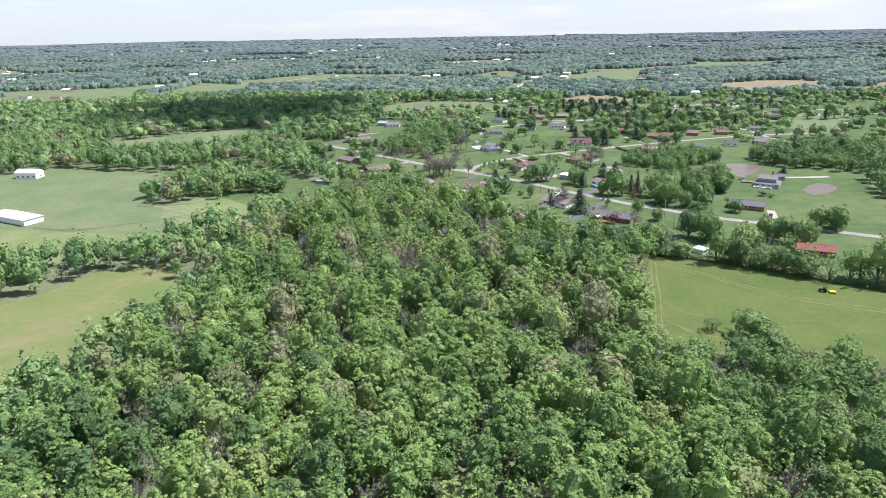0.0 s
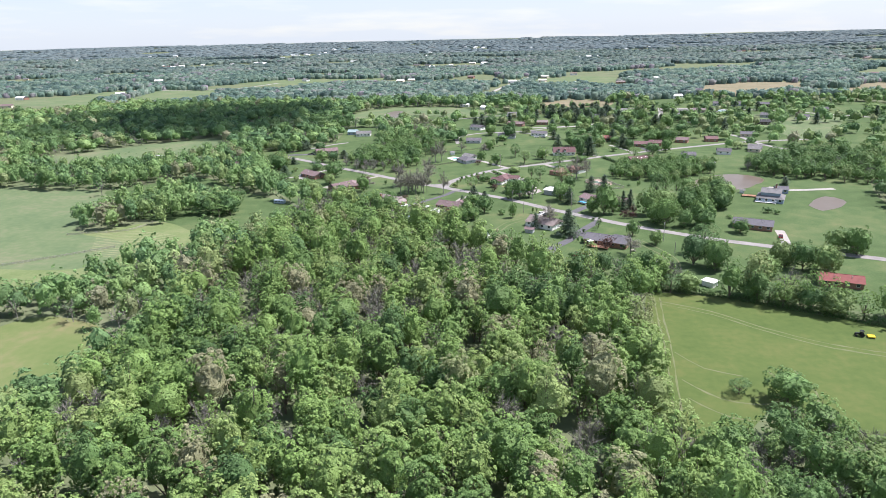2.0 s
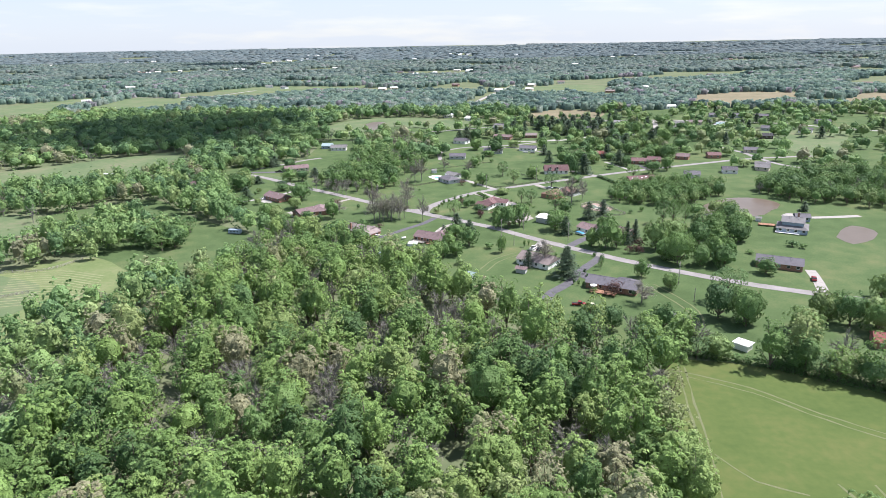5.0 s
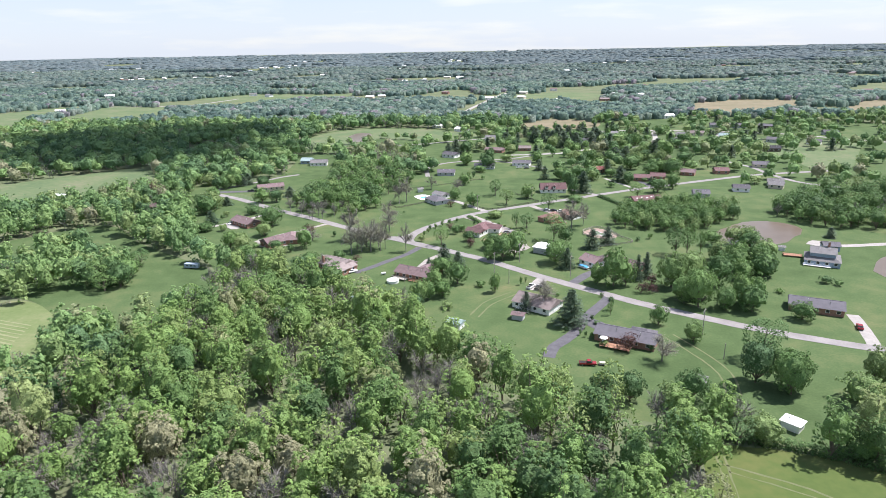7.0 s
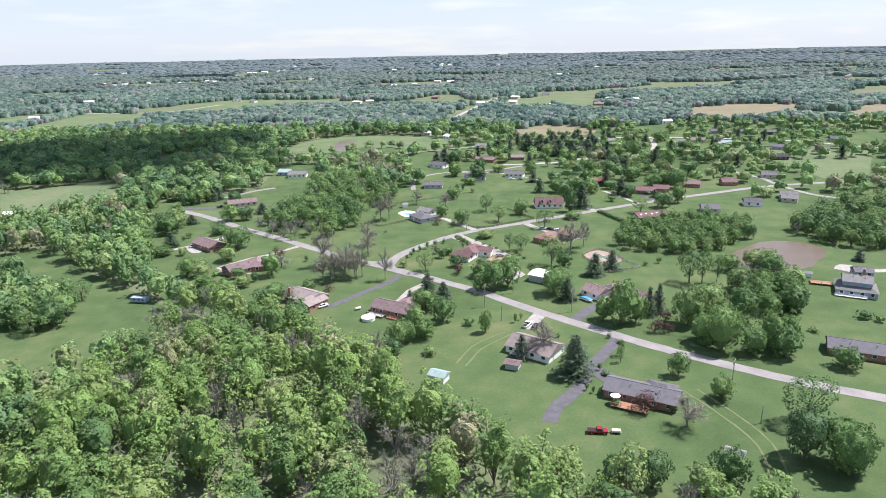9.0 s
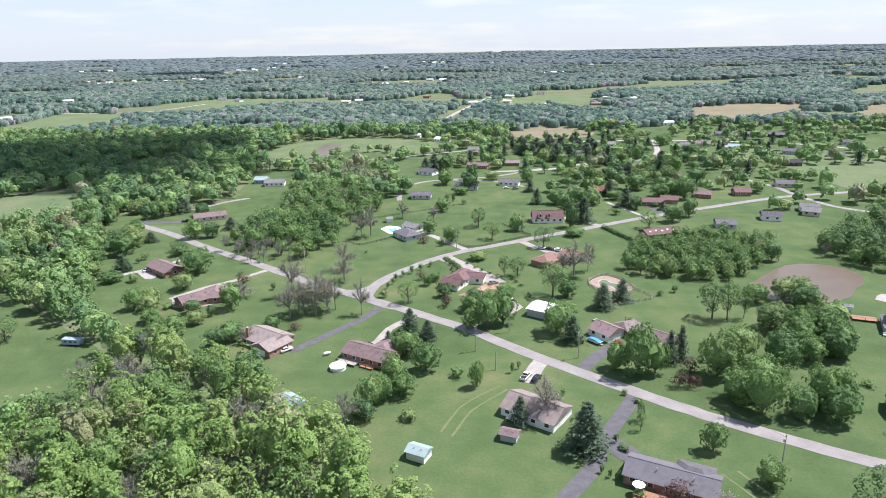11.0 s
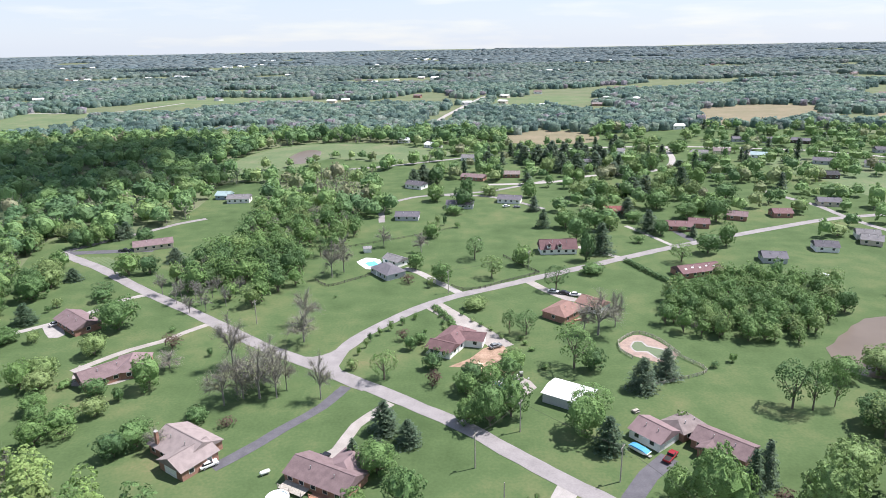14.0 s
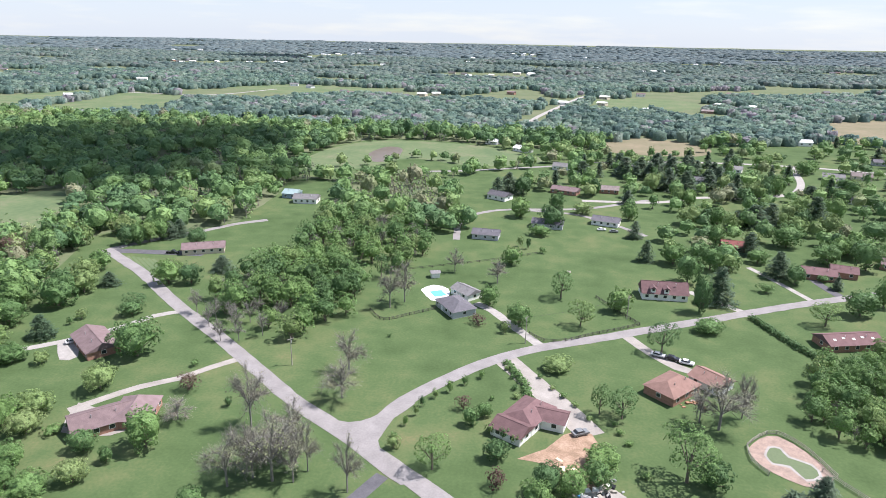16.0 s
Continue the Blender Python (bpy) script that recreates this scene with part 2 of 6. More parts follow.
ROOFS = {
    "slate": shingles("slate_grey_shingles", (0.115, 0.11, 0.125)),
    "tan": shingles("tan_shingles", (0.215, 0.18, 0.175)),
    "brown": shingles("brown_shingles", (0.175, 0.128, 0.132)),
    "maroon": shingles("maroon_shingles", (0.145, 0.09, 0.093)),
    "red": shingles("red_shingles", (0.185, 0.072, 0.068)),
    "rust": shingles("rust_shingles", (0.2, 0.125, 0.108)),
    "grey": shingles("grey_shingles", (0.18, 0.175, 0.18)),
    "white": material("white_metal_roof", [(0.3, (0.72, 0.73, 0.74)), (0.7, (0.84, 0.85, 0.86))], size=2, rough=0.45),
    "teal": material("teal_metal_roof", [(0.3, (0.23, 0.31, 0.315)), (0.7, (0.3, 0.38, 0.385))], size=2, rough=0.4),
    "black": shingles("black_shingles", (0.05, 0.05, 0.055)),
}
WALLS = {
    "brick": material("red_brick", [(0.3, (0.24, 0.13, 0.095)), (0.7, (0.36, 0.21, 0.16))], size=0.6, fine=8, rough=0.9),
    "tanbrick": material("tan_brick", [(0.3, (0.36, 0.25, 0.17)), (0.7, (0.48, 0.35, 0.26))], size=0.6, fine=8, rough=0.9),
    "white": plain("white_siding", (0.78, 0.77, 0.75), 0.6, vary=0.05),
    "grey": plain("grey_siding", (0.42, 0.43, 0.45), 0.7, vary=0.08),
    "blue": plain("blue_grey_siding", (0.3, 0.36, 0.45), 0.7, vary=0.08),
    "dark": plain("dark_brown_siding", (0.09, 0.07, 0.06), 0.8),
    "beige": plain("beige_siding", (0.55, 0.48, 0.39), 0.7, vary=0.08),
}
WHITE = plain("white_paint", (0.8, 0.8, 0.79), 0.5, vary=0.04)
GLASS = plain("dark_window_glass", (0.03, 0.035, 0.04), 0.08, spec=0.6)
WOOD = material("weathered_deck_wood", [(0.3, (0.22, 0.12, 0.08)), (0.7, (0.36, 0.2, 0.13))], size=0.8, rough=0.85)
GREY_WOOD = material("grey_fence_wood", [(0.3, (0.25, 0.23, 0.2)), (0.7, (0.4, 0.37, 0.33))], size=0.8, rough=0.9)
METAL = plain("galvanised_metal", (0.5, 0.5, 0.5), 0.4, metal=0.7)
TYRE = plain("black_rubber", (0.02, 0.02, 0.02), 0.8)

# building helpers
def ob_from(name, bm, mat, parent=None, label="", smooth=False):
    me = bpy.data.meshes.new(name)
    bm.to_mesh(me)
    bm.free()
    for m in mat if isinstance(mat, (list, tuple)) else [mat]:
        me.materials.append(m)
    if smooth:
        for p in me.polygons:
            p.use_smooth = True
    ob = new(name, me)
    if parent is not None:
        ob.parent = parent
    if label:
        ob["label"] = label
    return ob


def part(name, bm, mat, parent, label="", smooth=False):
    return ob_from(name, bm, mat, parent, label, smooth)


def empty(name, x, y, z=0.0, rot=0.0):
    e = new(name)
    e.matrix_basis = pose(x, y, z, 0, 0, rot)
    return e


def add_box(bm, cx, cy, z0, sx, sy, sz, rot=0.0):
    m = pose(cx, cy, z0 + sz / 2, 0, 0, rot) @ Matrix.Diagonal((sx, sy, sz, 1))
    bmesh.ops.create_cube(bm, size=1.0, matrix=m)
    return bm


def box(cx, cy, z0, sx, sy, sz, rot=0.0, bevel=0.0):
    bm = add_box(bmesh.new(), cx, cy, z0, sx, sy, sz, rot)
    if bevel:
        bmesh.ops.bevel(bm, geom=bm.edges[:], offset=bevel, segments=1, affect="EDGES")
    return bm


def cyl(x, y, z0, r1, r2, h, seg=10, tilt=0.0, turn=0.0):
    bm = bmesh.new()
    m = pose(x, y, z0, 0, 0, turn) @ pose(0, 0, 0, tilt) @ Matrix.Translation((0, 0, h / 2))
    bmesh.ops.create_cone(bm, cap_ends=True, segments=seg, radius1=r1, radius2=r2, depth=h, matrix=m)
    return bm


def rise(x, y):
    """Height of the ground: level in the valley, rolling and rising towards the horizon."""
    d = math.hypot(x, y - 160.0)
    far = min(1.0, max(0.0, (d - 1500.0) / 3200.0))
    roll = noise.noise(Vector((x / 620.0, y / 620.0, 3.1))) + 0.5 * noise.noise(Vector((x / 260.0, y / 260.0, 7.7)))
    return 30.0 * far ** 1.35 + 5.0 * min(1.0, far * 5.0) * roll


def spline(points, step=4.0):
    """A smooth line through points, at even steps."""
    p = [Vector((x, y)) for x, y in points]
    p = [p[0] * 2 - p[1]] + p + [p[-1] * 2 - p[-2]]
    out = []
    for a, b, c, d in zip(p, p[1:], p[2:], p[3:]):
        n = max(2, int((c - b).length / step))
        for i in range(n):
            t = i / n
            out.append(0.5 * ((2 * b) + (c - a) * t + (2 * a - 5 * b + 4 * c - d) * t * t + (3 * b - a - 3 * c + d) * t ** 3))
    return out + [p[-2]]


def strip(name, points, width, mat, z=0.05, thick=0.12, kind="structure", label="", category="road", ragged=0.0):
    line = spline(points)
    bm = bmesh.new()
    rows = []
    for i, q in enumerate(line):
        t = (line[min(i + 1, len(line) - 1)] - line[max(i - 1, 0)]).normalized()
        s = Vector((-t.y, t.x))
        w = width / 2
        j = ragged * noise.noise(Vector((q.x * 0.3, q.y * 0.3, 1.0)))
        k = ragged * noise.noise(Vector((q.x * 0.3, q.y * 0.3, 9.0)))
        h = rise(q.x, q.y)
        rows.append([bm.verts.new((*(q + s * o), h + zz)) for o, zz in ((w + j, z - thick), (w + j, z), (-w + k, z), (-w + k, z - thick))])
    for a, b in zip(rows, rows[1:]):
        for i in range(3):
            bm.faces.new((a[i], a[i + 1], b[i + 1], b[i]))
    bmesh.ops.recalc_face_normals(bm, faces=bm.faces[:])
    return tagged(ob_from(name, bm, mat), label, category, "", kind)


FLAT = [0]


def patch(name, points, mat, z=0.02, label="", category="field", wobble=1.0):
    """A flat stretch of ground with a smooth outline."""
    line = spline(list(points) + [points[0]], 5.0)[:-1]
    FLAT[0] += 1
    z += 0.0015 * FLAT[0]
    bm = bmesh.new()
    vs = []
    for q in line:
        j = wobble * noise.noise(Vector((q.x * 0.15, q.y * 0.15, 5.0)))
        vs.append(bm.verts.new((q.x + j, q.y - j, rise(q.x, q.y) + z)))
    bm.faces.new(vs)
    if bm.faces[:][0].normal.z < 0:
        bmesh.ops.reverse_faces(bm, faces=bm.faces[:])
    bmesh.ops.triangulate(bm, faces=bm.faces[:])
    bmesh.ops.recalc_face_normals(bm, faces=bm.faces[:])
    return tagged(ob_from(name, bm, mat), label, category, "", "structure")


BOUNDS = {}


def inside(x, y, poly):
    if id(poly) not in BOUNDS:
        BOUNDS[id(poly)] = (min(p[0] for p in poly), max(p[0] for p in poly), min(p[1] for p in poly), max(p[1] for p in poly), poly)
    x0, x1, y0, y1, _ = BOUNDS[id(poly)]
    if not (x0 <= x <= x1 and y0 <= y <= y1):
        return False
    hit = False
    for (xa, ya), (xb, yb) in zip(poly, poly[1:] + poly[:1]):
        if (ya > y) != (yb > y) and x < (xb - xa) * (y - ya) / (yb - ya) + xa:
            hit = not hit
    return hit


# tree shapes: arrays of corners and faces, used by single trees and by the woods
class Shape:
    def __init__(self):
        self.v, self.q, self.t, self.qm, self.tm = [], [], [], [], []
        self.n = 0

    def quads(self, verts, mat):
        k = len(verts) // 4
        self.q.append(np.arange(4 * k).reshape(-1, 4) + self.n)
        self.qm.append(np.full(k, mat))
        self.v.append(verts)
        self.n += len(verts)

    def tris(self, verts, faces, mat):
        self.t.append(np.asarray(faces) + self.n)
        self.tm.append(np.full(len(faces), mat))
        self.v.append(verts)
        self.n += len(verts)

    def done(self):
        cat = lambda some, shape: np.concatenate(some) if some else np.zeros(shape, int)
        self.v = np.concatenate(self.v)
        self.q, self.t = cat(self.q, (0, 4)), cat(self.t, (0, 3))
        self.qm, self.tm = cat(self.qm, 0), cat(self.tm, 0)
        return self


def unit(a):
    return a / np.maximum(np.linalg.norm(a, axis=-1, keepdims=True), 1e-9)


def cards(rng, at, out, size, loose=0.7, slim=0.75):
    """Leaf clumps: small kites at the places at, facing out more or less."""
    n = unit(out + [0, 0, 0.25] + loose * rng.normal(size=at.shape) * 0.55)
    a = unit(np.cross(n, rng.normal(size=at.shape)))
    b = np.cross(n, a)
    s = size * rng.uniform(0.6, 1.3, (len(at), 1))
    droop = n * s * 0.18
    corners = np.stack([at + a * s, at + b * s * slim - droop, at - a * s * 0.9, at - b * s * slim - droop], 1)
    return corners.reshape(-1, 3)


ICO = {}


def ico(level=1):
    if level not in ICO:
        bm = bmesh.new()
        bmesh.ops.create_icosphere(bm, subdivisions=level, radius=1.0)
        bm.verts.ensure_lookup_table()
        ICO[level] = np.array([v.co[:] for v in bm.verts]), np.array([[v.index for v in f.verts] for f in bm.faces])
        bm.free()
    return ICO[level]


def limb(a, b, r1, r2, seg=5):
    """A tapered limb from a to b as triangles."""
    a, b = np.asarray(a, float), np.asarray(b, float)
    w = unit(b - a)
    u = unit(np.cross(w, [0.31, 0.77, 0.12]))
    v = np.cross(w, u)
    ang = np.arange(seg) * 2 * np.pi / seg
    ring = np.cos(ang)[:, None] * u + np.sin(ang)[:, None] * v
    verts = np.concatenate([a + ring * r1, b + ring * r2])
    f = []
    for i in range(seg):
        j = (i + 1) % seg
        f += [(i, j, seg + j), (i, seg + j, seg + i)]
    return verts, f


def crown_points(rng, count, h, r, base, lobes, fat=(0.16, 0.3), up=0.55, high=0.3):
    """Places and outward ways on the outside of a crown of many lobes, of height h and half-width r."""
    mid, half = (h + base) / 2, (h - base) / 2
    d = unit(rng.normal(size=(lobes, 3)) + [0, 0, high])
    rad = r * rng.uniform(*fat, lobes)
    lean = 1 + 0.22 * np.sin(2 * np.arctan2(d[:, 1], d[:, 0]) + rng.uniform(0, 6)) + 0.1 * rng.normal(size=lobes)
    centre = d * (np.array([r, r, half]) - rad[:, None]) * (lean * rng.uniform(0.82, 1.0, lobes))[:, None] + [0, 0, mid]
    pick = rng.choice(lobes, count * 2, p=rad ** 2 / (rad ** 2).sum())
    way = unit(rng.normal(size=(count * 2, 3)) + d[pick] * 0.9 + [0, 0, up])
    at = centre[pick] + way * rad[pick, None] * rng.uniform(0.85, 1.12, (count * 2, 1))
    gap = np.linalg.norm(at[:, None] - centre[None], axis=2) / rad[None]
    gap[np.arange(len(at)), pick] = 9
    keep = np.where(gap.min(1) > 0.75)[0][:count]
    return at[keep], way[keep], centre, rad


def broad_tree(seed, count, leaf, h=17.0, r=5.0, base=4.0, lobes=16, core=0.6, trunk=True, wood=1, fat=(0.16, 0.3), loose=0.4, up=0.55, high=0.3):
    """A leafy tree: trunk, limbs and a crown of clumps. core: how dense it is inside."""
    rng = np.random.default_rng(seed)
    s = Shape()
    at, way, centre, rad = crown_points(rng, count, h, r, base, lobes, fat, up, high)
    s.quads(cards(rng, at, way, leaf, loose), 0)
    if core:
        mid, half = (h + base) / 2, (h - base) / 2
        v, f = ico(2)
        f = f[v[f].mean(1)[:, 2] > -0.45]
        wob = 1 + 0.1 * rng.normal(size=(len(v), 1))
        s.tris(v * wob * [r * core, r * core, half * core] + [0, 0, mid], f, 0 if core > 0.5 else 3)
    if trunk:
        v, f = limb((0, 0, -0.3), (0, 0, base + (h - base) * 0.4), r * 0.065, r * 0.04)
        s.tris(v, f, wood)
        if count > 200:
            for c in centre[:7]:
                v, f = limb((0, 0, base + 0.5), c, r * 0.032, r * 0.01, 4)
                s.tris(v, f, wood)
    return s.done()


def canopy(seed, lumps, h, r, flat=0.5, twigs=0):
    """The top of a far tree as a few soft lumps."""
    rng = np.random.default_rng(seed)
    s = Shape()
    v, f = ico()
    f = f[v[f].mean(1)[:, 2] > -0.3]
    for i in range(lumps):
        k = 0.85 if i == 0 else rng.uniform(0.45, 0.65)
        c = np.array([0, 0, h * 0.5]) if i == 0 else np.array([*rng.uniform(-0.7, 0.7, 2) * r, h * rng.uniform(0.5, 0.75)])
        a = rng.uniform(0, 6.28)
        w = v @ np.array([[math.cos(a), math.sin(a), 0], [-math.sin(a), math.cos(a), 0], [0, 0, 1]])
        crown = c + w * (1 + 0.16 * rng.normal(size=(len(v), 1))) * [r * k, r * k, r * k * flat]
        crown[w[:, 2] < -0.2, 2] = 0.2  # leafy down to the ground
        s.tris(crown, f, 0)
    if twigs:
        d = unit(rng.normal(size=(twigs, 3)) + [0, 0, 0.9])
        s.quads(cards(rng, d * [r, r, r * flat] * rng.uniform(0.7, 1.0, (twigs, 1)) + [0, 0, h * 0.5], d, r * 0.3), 0)
    return s.done()


def bare_tree(seed, count, h=15.0, r=4.0, wood=1, bud=0, buds=60, leaf=0.35):
    """A tree still without leaves: trunk, forking limbs and a rounded haze of twigs with a few buds."""
    rng = np.random.default_rng(seed)
    s = Shape()
    fork = h * 0.3
    v, f = limb((0, 0, -0.3), (0, 0, fork), r * 0.042, r * 0.034)
    s.tris(v, f, wood)
    n = 11 if count > 80 else 6
    d = unit(rng.normal(size=(n, 3)) * [1, 1, 0.5] + [0, 0, 0.75])
    tips = d * np.array([r, r, h * 0.62]) * rng.uniform(0.55, 0.8, (n, 1)) + [0, 0, fork]
    bends = tips * 0.5 + np.array([0, 0, fork]) * 0.5 + rng.normal(0, r * 0.08, (n, 3)) + [0, 0, h * 0.06]
    for c, m in zip(tips, bends):
        for a, b, p, q in (((0, 0, fork * rng.uniform(0.7, 1.0)), m, 0.021, 0.014), (m, c, 0.014, 0.006)):
            v, f = limb(a, b, r * p, r * q, 4)
            s.tris(v, f, wood)
    pick = rng.integers(0, n, count)
    u = rng.uniform(0.15, 1.0, (count, 1))
    root = np.where(u < 0.5, np.array([0, 0, fork]) * (1 - 2 * u) + bends[pick] * 2 * u, bends[pick] * (2 - 2 * u) + tips[pick] * (2 * u - 1))
    way = unit(d[pick] * 0.7 + rng.normal(size=(count, 3)) * 0.55 + [0, 0, 0.25])
    end = root + way * rng.uniform(0.25, 0.55, (count, 1)) * r
    side = unit(np.cross(way, rng.normal(size=(count, 3)))) * (0.022 if count > 1000 else 0.028 if count > 500 else 0.05 if count > 200 else 0.1)
    s.tris(np.stack([root - side, root + side, end], 1).reshape(-1, 3), np.arange(3 * count).reshape(-1, 3), wood)
    if buds:
        some = rng.integers(0, count, buds)
        s.quads(cards(rng, root[some] + (end - root)[some] * rng.uniform(0.4, 1, (buds, 1)), way[some], leaf), bud)
    return s.done()


def spruce(seed, count, h=11.0, r=3.2, wood=1, leaf=0.5):
    """A conifer: uneven tiers of drooping sprays round a straight stem."""
    rng = np.random.default_rng(seed)
    s = Shape()
    tiers = 15
    arms = rng.integers(6, 10, tiers)
    at, way = [], []
    for i in range(tiers):
        z0 = h * (0.07 + 0.88 * (i / tiers) ** 0.92)
        reach = r * (1 - z0 / h) ** 0.8 * rng.uniform(0.8, 1.08) + 0.15
        for j in range(arms[i]):
            a = j * 6.283 / arms[i] + rng.uniform(-0.3, 0.3) + i
            k = reach * rng.uniform(0.75, 1.12)
            m = max(3, int(count / tiers / 8 * (0.5 + 1.3 * (1 - i / tiers))))
            u = rng.uniform(0.25, 1.0, m)
            w = (u * 0.32 * k) * rng.normal(0, 0.9, m)
            at.append(np.stack([np.cos(a) * u * k - np.sin(a) * w, np.sin(a) * u * k + np.cos(a) * w, z0 - 0.22 * u * k + rng.normal(0, 0.12, m)], 1))
            way.append(np.tile([np.cos(a) * 0.55, np.sin(a) * 0.55, 0.9], (m, 1)))
    at, way = np.concatenate(at), unit(np.concatenate(way))
    s.quads(cards(rng, at, way, leaf, 0.75, 0.55), 0)
    v, f = limb((0, 0, h * 0.1), (0, 0, h * 0.95), r * 0.3, 0.03, 7)
    s.tris(v, f, 0)
    v, f = limb((0, 0, -0.3), (0, 0, h * 0.5), r * 0.07, r * 0.03)
    s.tris(v, f, wood)
    return s.done()


def mesh_of(name, verts, quads, tris, qm, tm, mats, tint=None, smooth=False):
    me = bpy.data.meshes.new(name)
    nq, nt = len(quads), len(tris)
    me.vertices.add(len(verts))
    me.vertices.foreach_set("co", np.ascontiguousarray(verts, dtype=np.float32).ravel())
    me.loops.add(4 * nq + 3 * nt)
    me.loops.foreach_set("vertex_index", np.concatenate([quads.ravel(), tris.ravel()]).astype(np.int32))
    me.polygons.add(nq + nt)
    me.polygons.foreach_set("loop_start", np.concatenate([np.arange(nq) * 4, 4 * nq + np.arange(nt) * 3]).astype(np.int32))
    for m in mats:
        me.materials.append(m)
    me.polygons.foreach_set("material_index", np.concatenate([qm, tm]).astype(np.int32))
    me.polygons.foreach_set("use_smooth", np.full(nq + nt, smooth))
    if tint is not None:
        at = me.attributes.new("tint", "FLOAT", "POINT")
        at.data.foreach_set("value", tint.astype(np.float32))
    me.update(calc_edges=True)
    return me


def shape_mesh(name, s, mats, only=None):
    """A mesh from the faces of one material of a shape, or from all."""
    if only is None:
        return mesh_of(name, s.v, s.q, s.t, s.qm, s.tm, mats)
    q, t = s.q[np.isin(s.qm, only)], s.t[np.isin(s.tm, only)]
    slot = {m: i for i, m in enumerate(only)}
    used = np.unique(np.concatenate([q.ravel(), t.ravel()]))
    back = np.zeros(len(s.v), int)
    back[used] = np.arange(len(used))
    pick = lambda some: np.array([slot[m] for m in some if m in slot], int)
    return mesh_of(name, s.v[used], back[q], back[t], pick(s.qm), pick(s.tm), mats)


def woods(name, shapes, places, mats, label, seed=1, tall=(0.72, 1.25), smooth=False):
    """Many trees as one mesh. places: rows of x, y, which shape, tint."""
    rng = np.random.default_rng(seed)
    V, Q, T, QM, TM, TI = [], [], [], [], [], []
    base = 0
    for x, y, k, tint in places:
        s = shapes[k]
        a, sc, th = rng.uniform(0, 6.283), rng.uniform(*tall), rng.uniform(0.88, 1.12)
        c, d = math.cos(a) * sc, math.sin(a) * sc
        v = np.stack([s.v[:, 0] * c - s.v[:, 1] * d + x, s.v[:, 0] * d + s.v[:, 1] * c + y, s.v[:, 2] * sc * th + rise(x, y)], 1)
        V.append(v), Q.append(s.q + base), T.append(s.t + base), QM.append(s.qm), TM.append(s.tm)
        TI.append(np.full(len(v), tint))
        base += len(v)
    me = mesh_of(name, *(np.concatenate(k) for k in (V, Q, T, QM, TM)), mats, np.concatenate(TI), smooth)
    return tagged(new(name, me), label, "woods", "", "stuff")

# ground: one sheet to the horizon
def ground():
    xs = sorted({round(s * 40.0 * (1.13 ** i - 1) / 0.13, 1) for i in range(26) for s in (-1, 1)})
    ys = [v + 500 for v in xs]
    bm = bmesh.new()
    grid = [[bm.verts.new((x, y, rise(x, y))) for x in xs] for y in ys]
    for a, b in zip(grid, grid[1:]):
        for i in range(len(xs) - 1):
            bm.faces.new((a[i], a[i + 1], b[i + 1], b[i]))
    return tagged(ob_from("ground", bm, GRASS, smooth=True), "green grassland reaching to the horizon", "ground", "", "structure")


ground()

# open land: outlines of fields, lawns and clearings
OPEN = [(-126, 412), (-165, 470), (-205, 560), (-215, 600), (-180, 610), (-150, 645), (-95, 645), (-55, 660), (-75, 740), (-150, 745),
        (-205, 790), (-190, 880), (-150, 930), (-40, 920), (30, 900), (130, 950), (280, 1020), (440, 930), (520, 820), (430, 650),
        (330, 560), (250, 500), (215, 430), (200, 340), (140, 272), (57, 287), (30, 296), (5, 306), (-18, 332), (-42, 362), (-74, 390)]
RIGHT_FIELD = [(53, 282), (82, 276), (113, 260), (175, 232), (190, 194), (150, 184), (110, 183), (88, 184), (77, 190), (70, 201), (62, 192), (53, 179), (38, 173), (45, 235)]
LEFT_FIELD = [(-260, 185), (-199, 208), (-189, 230), (-171, 250), (-133, 233), (-132, 207), (-138, 165), (-150, 120), (-240, 100)]
MEADOW_WEST = [(-440, 390), (-350, 458), (-273, 444), (-236, 400), (-240, 348), (-275, 322), (-320, 285), (-380, 300)]
HAY_WEST = [(-340, 270), (-258, 318), (-234, 345), (-196, 374), (-166, 357), (-150, 343), (-150, 318), (-190, 262), (-240, 238), (-310, 240)]
MEADOW_MID = [(-270, 448), (-225, 490), (-182, 453), (-143, 424), (-119, 404), (-114, 388), (-120, 370), (-132, 338), (-160, 352), (-185, 372), (-215, 385), (-250, 405)]
SHADE_FIELD = [(-420, 560), (-340, 640), (-300, 672), (-262, 640), (-240, 600), (-262, 545), (-300, 520), (-360, 520)]
SCRUB_FIELD = [(-310, 760), (-283, 825), (-262, 800), (-280, 755)]
FIELD_A = [(-625, 1018), (-668, 1295), (-534, 1246), (-470, 1063), (-531, 981)]
FIELD_B = [(-820, 1040), (-760, 1290), (-690, 1300), (-650, 1020)]
TAN_A = [(273, 1020), (330, 1202), (439, 1254), (500, 1217), (441, 1080), (349, 1020)]
TAN_B = [(493, 1060), (590, 1200), (740, 1180), (640, 1050)]
TAN_C = [(35, 945), (87, 1005), (140, 970), (128, 912), (60, 905)]
FAR_GREEN = [(40, 1230), (67, 1440), (195, 1450), (210, 1345), (109, 1215)]
FAR_LONG = [(-580, 1420), (-489, 1540), (-307, 1500), (-230, 1600), (-200, 1560), (-290, 1440), (-397, 1343)]
FAR_TAN = [(900, 2050), (1020, 2200), (1110, 2150), (960, 2000)]
FAR_PALE = [(-1250, 2100), (-1000, 2300), (-800, 2200), (-1000, 2020)]
CLEARING = [(-166, 693), (-172, 738), (-143, 738), (-128, 690), (-116, 640), (-158, 630), (-164, 670)]
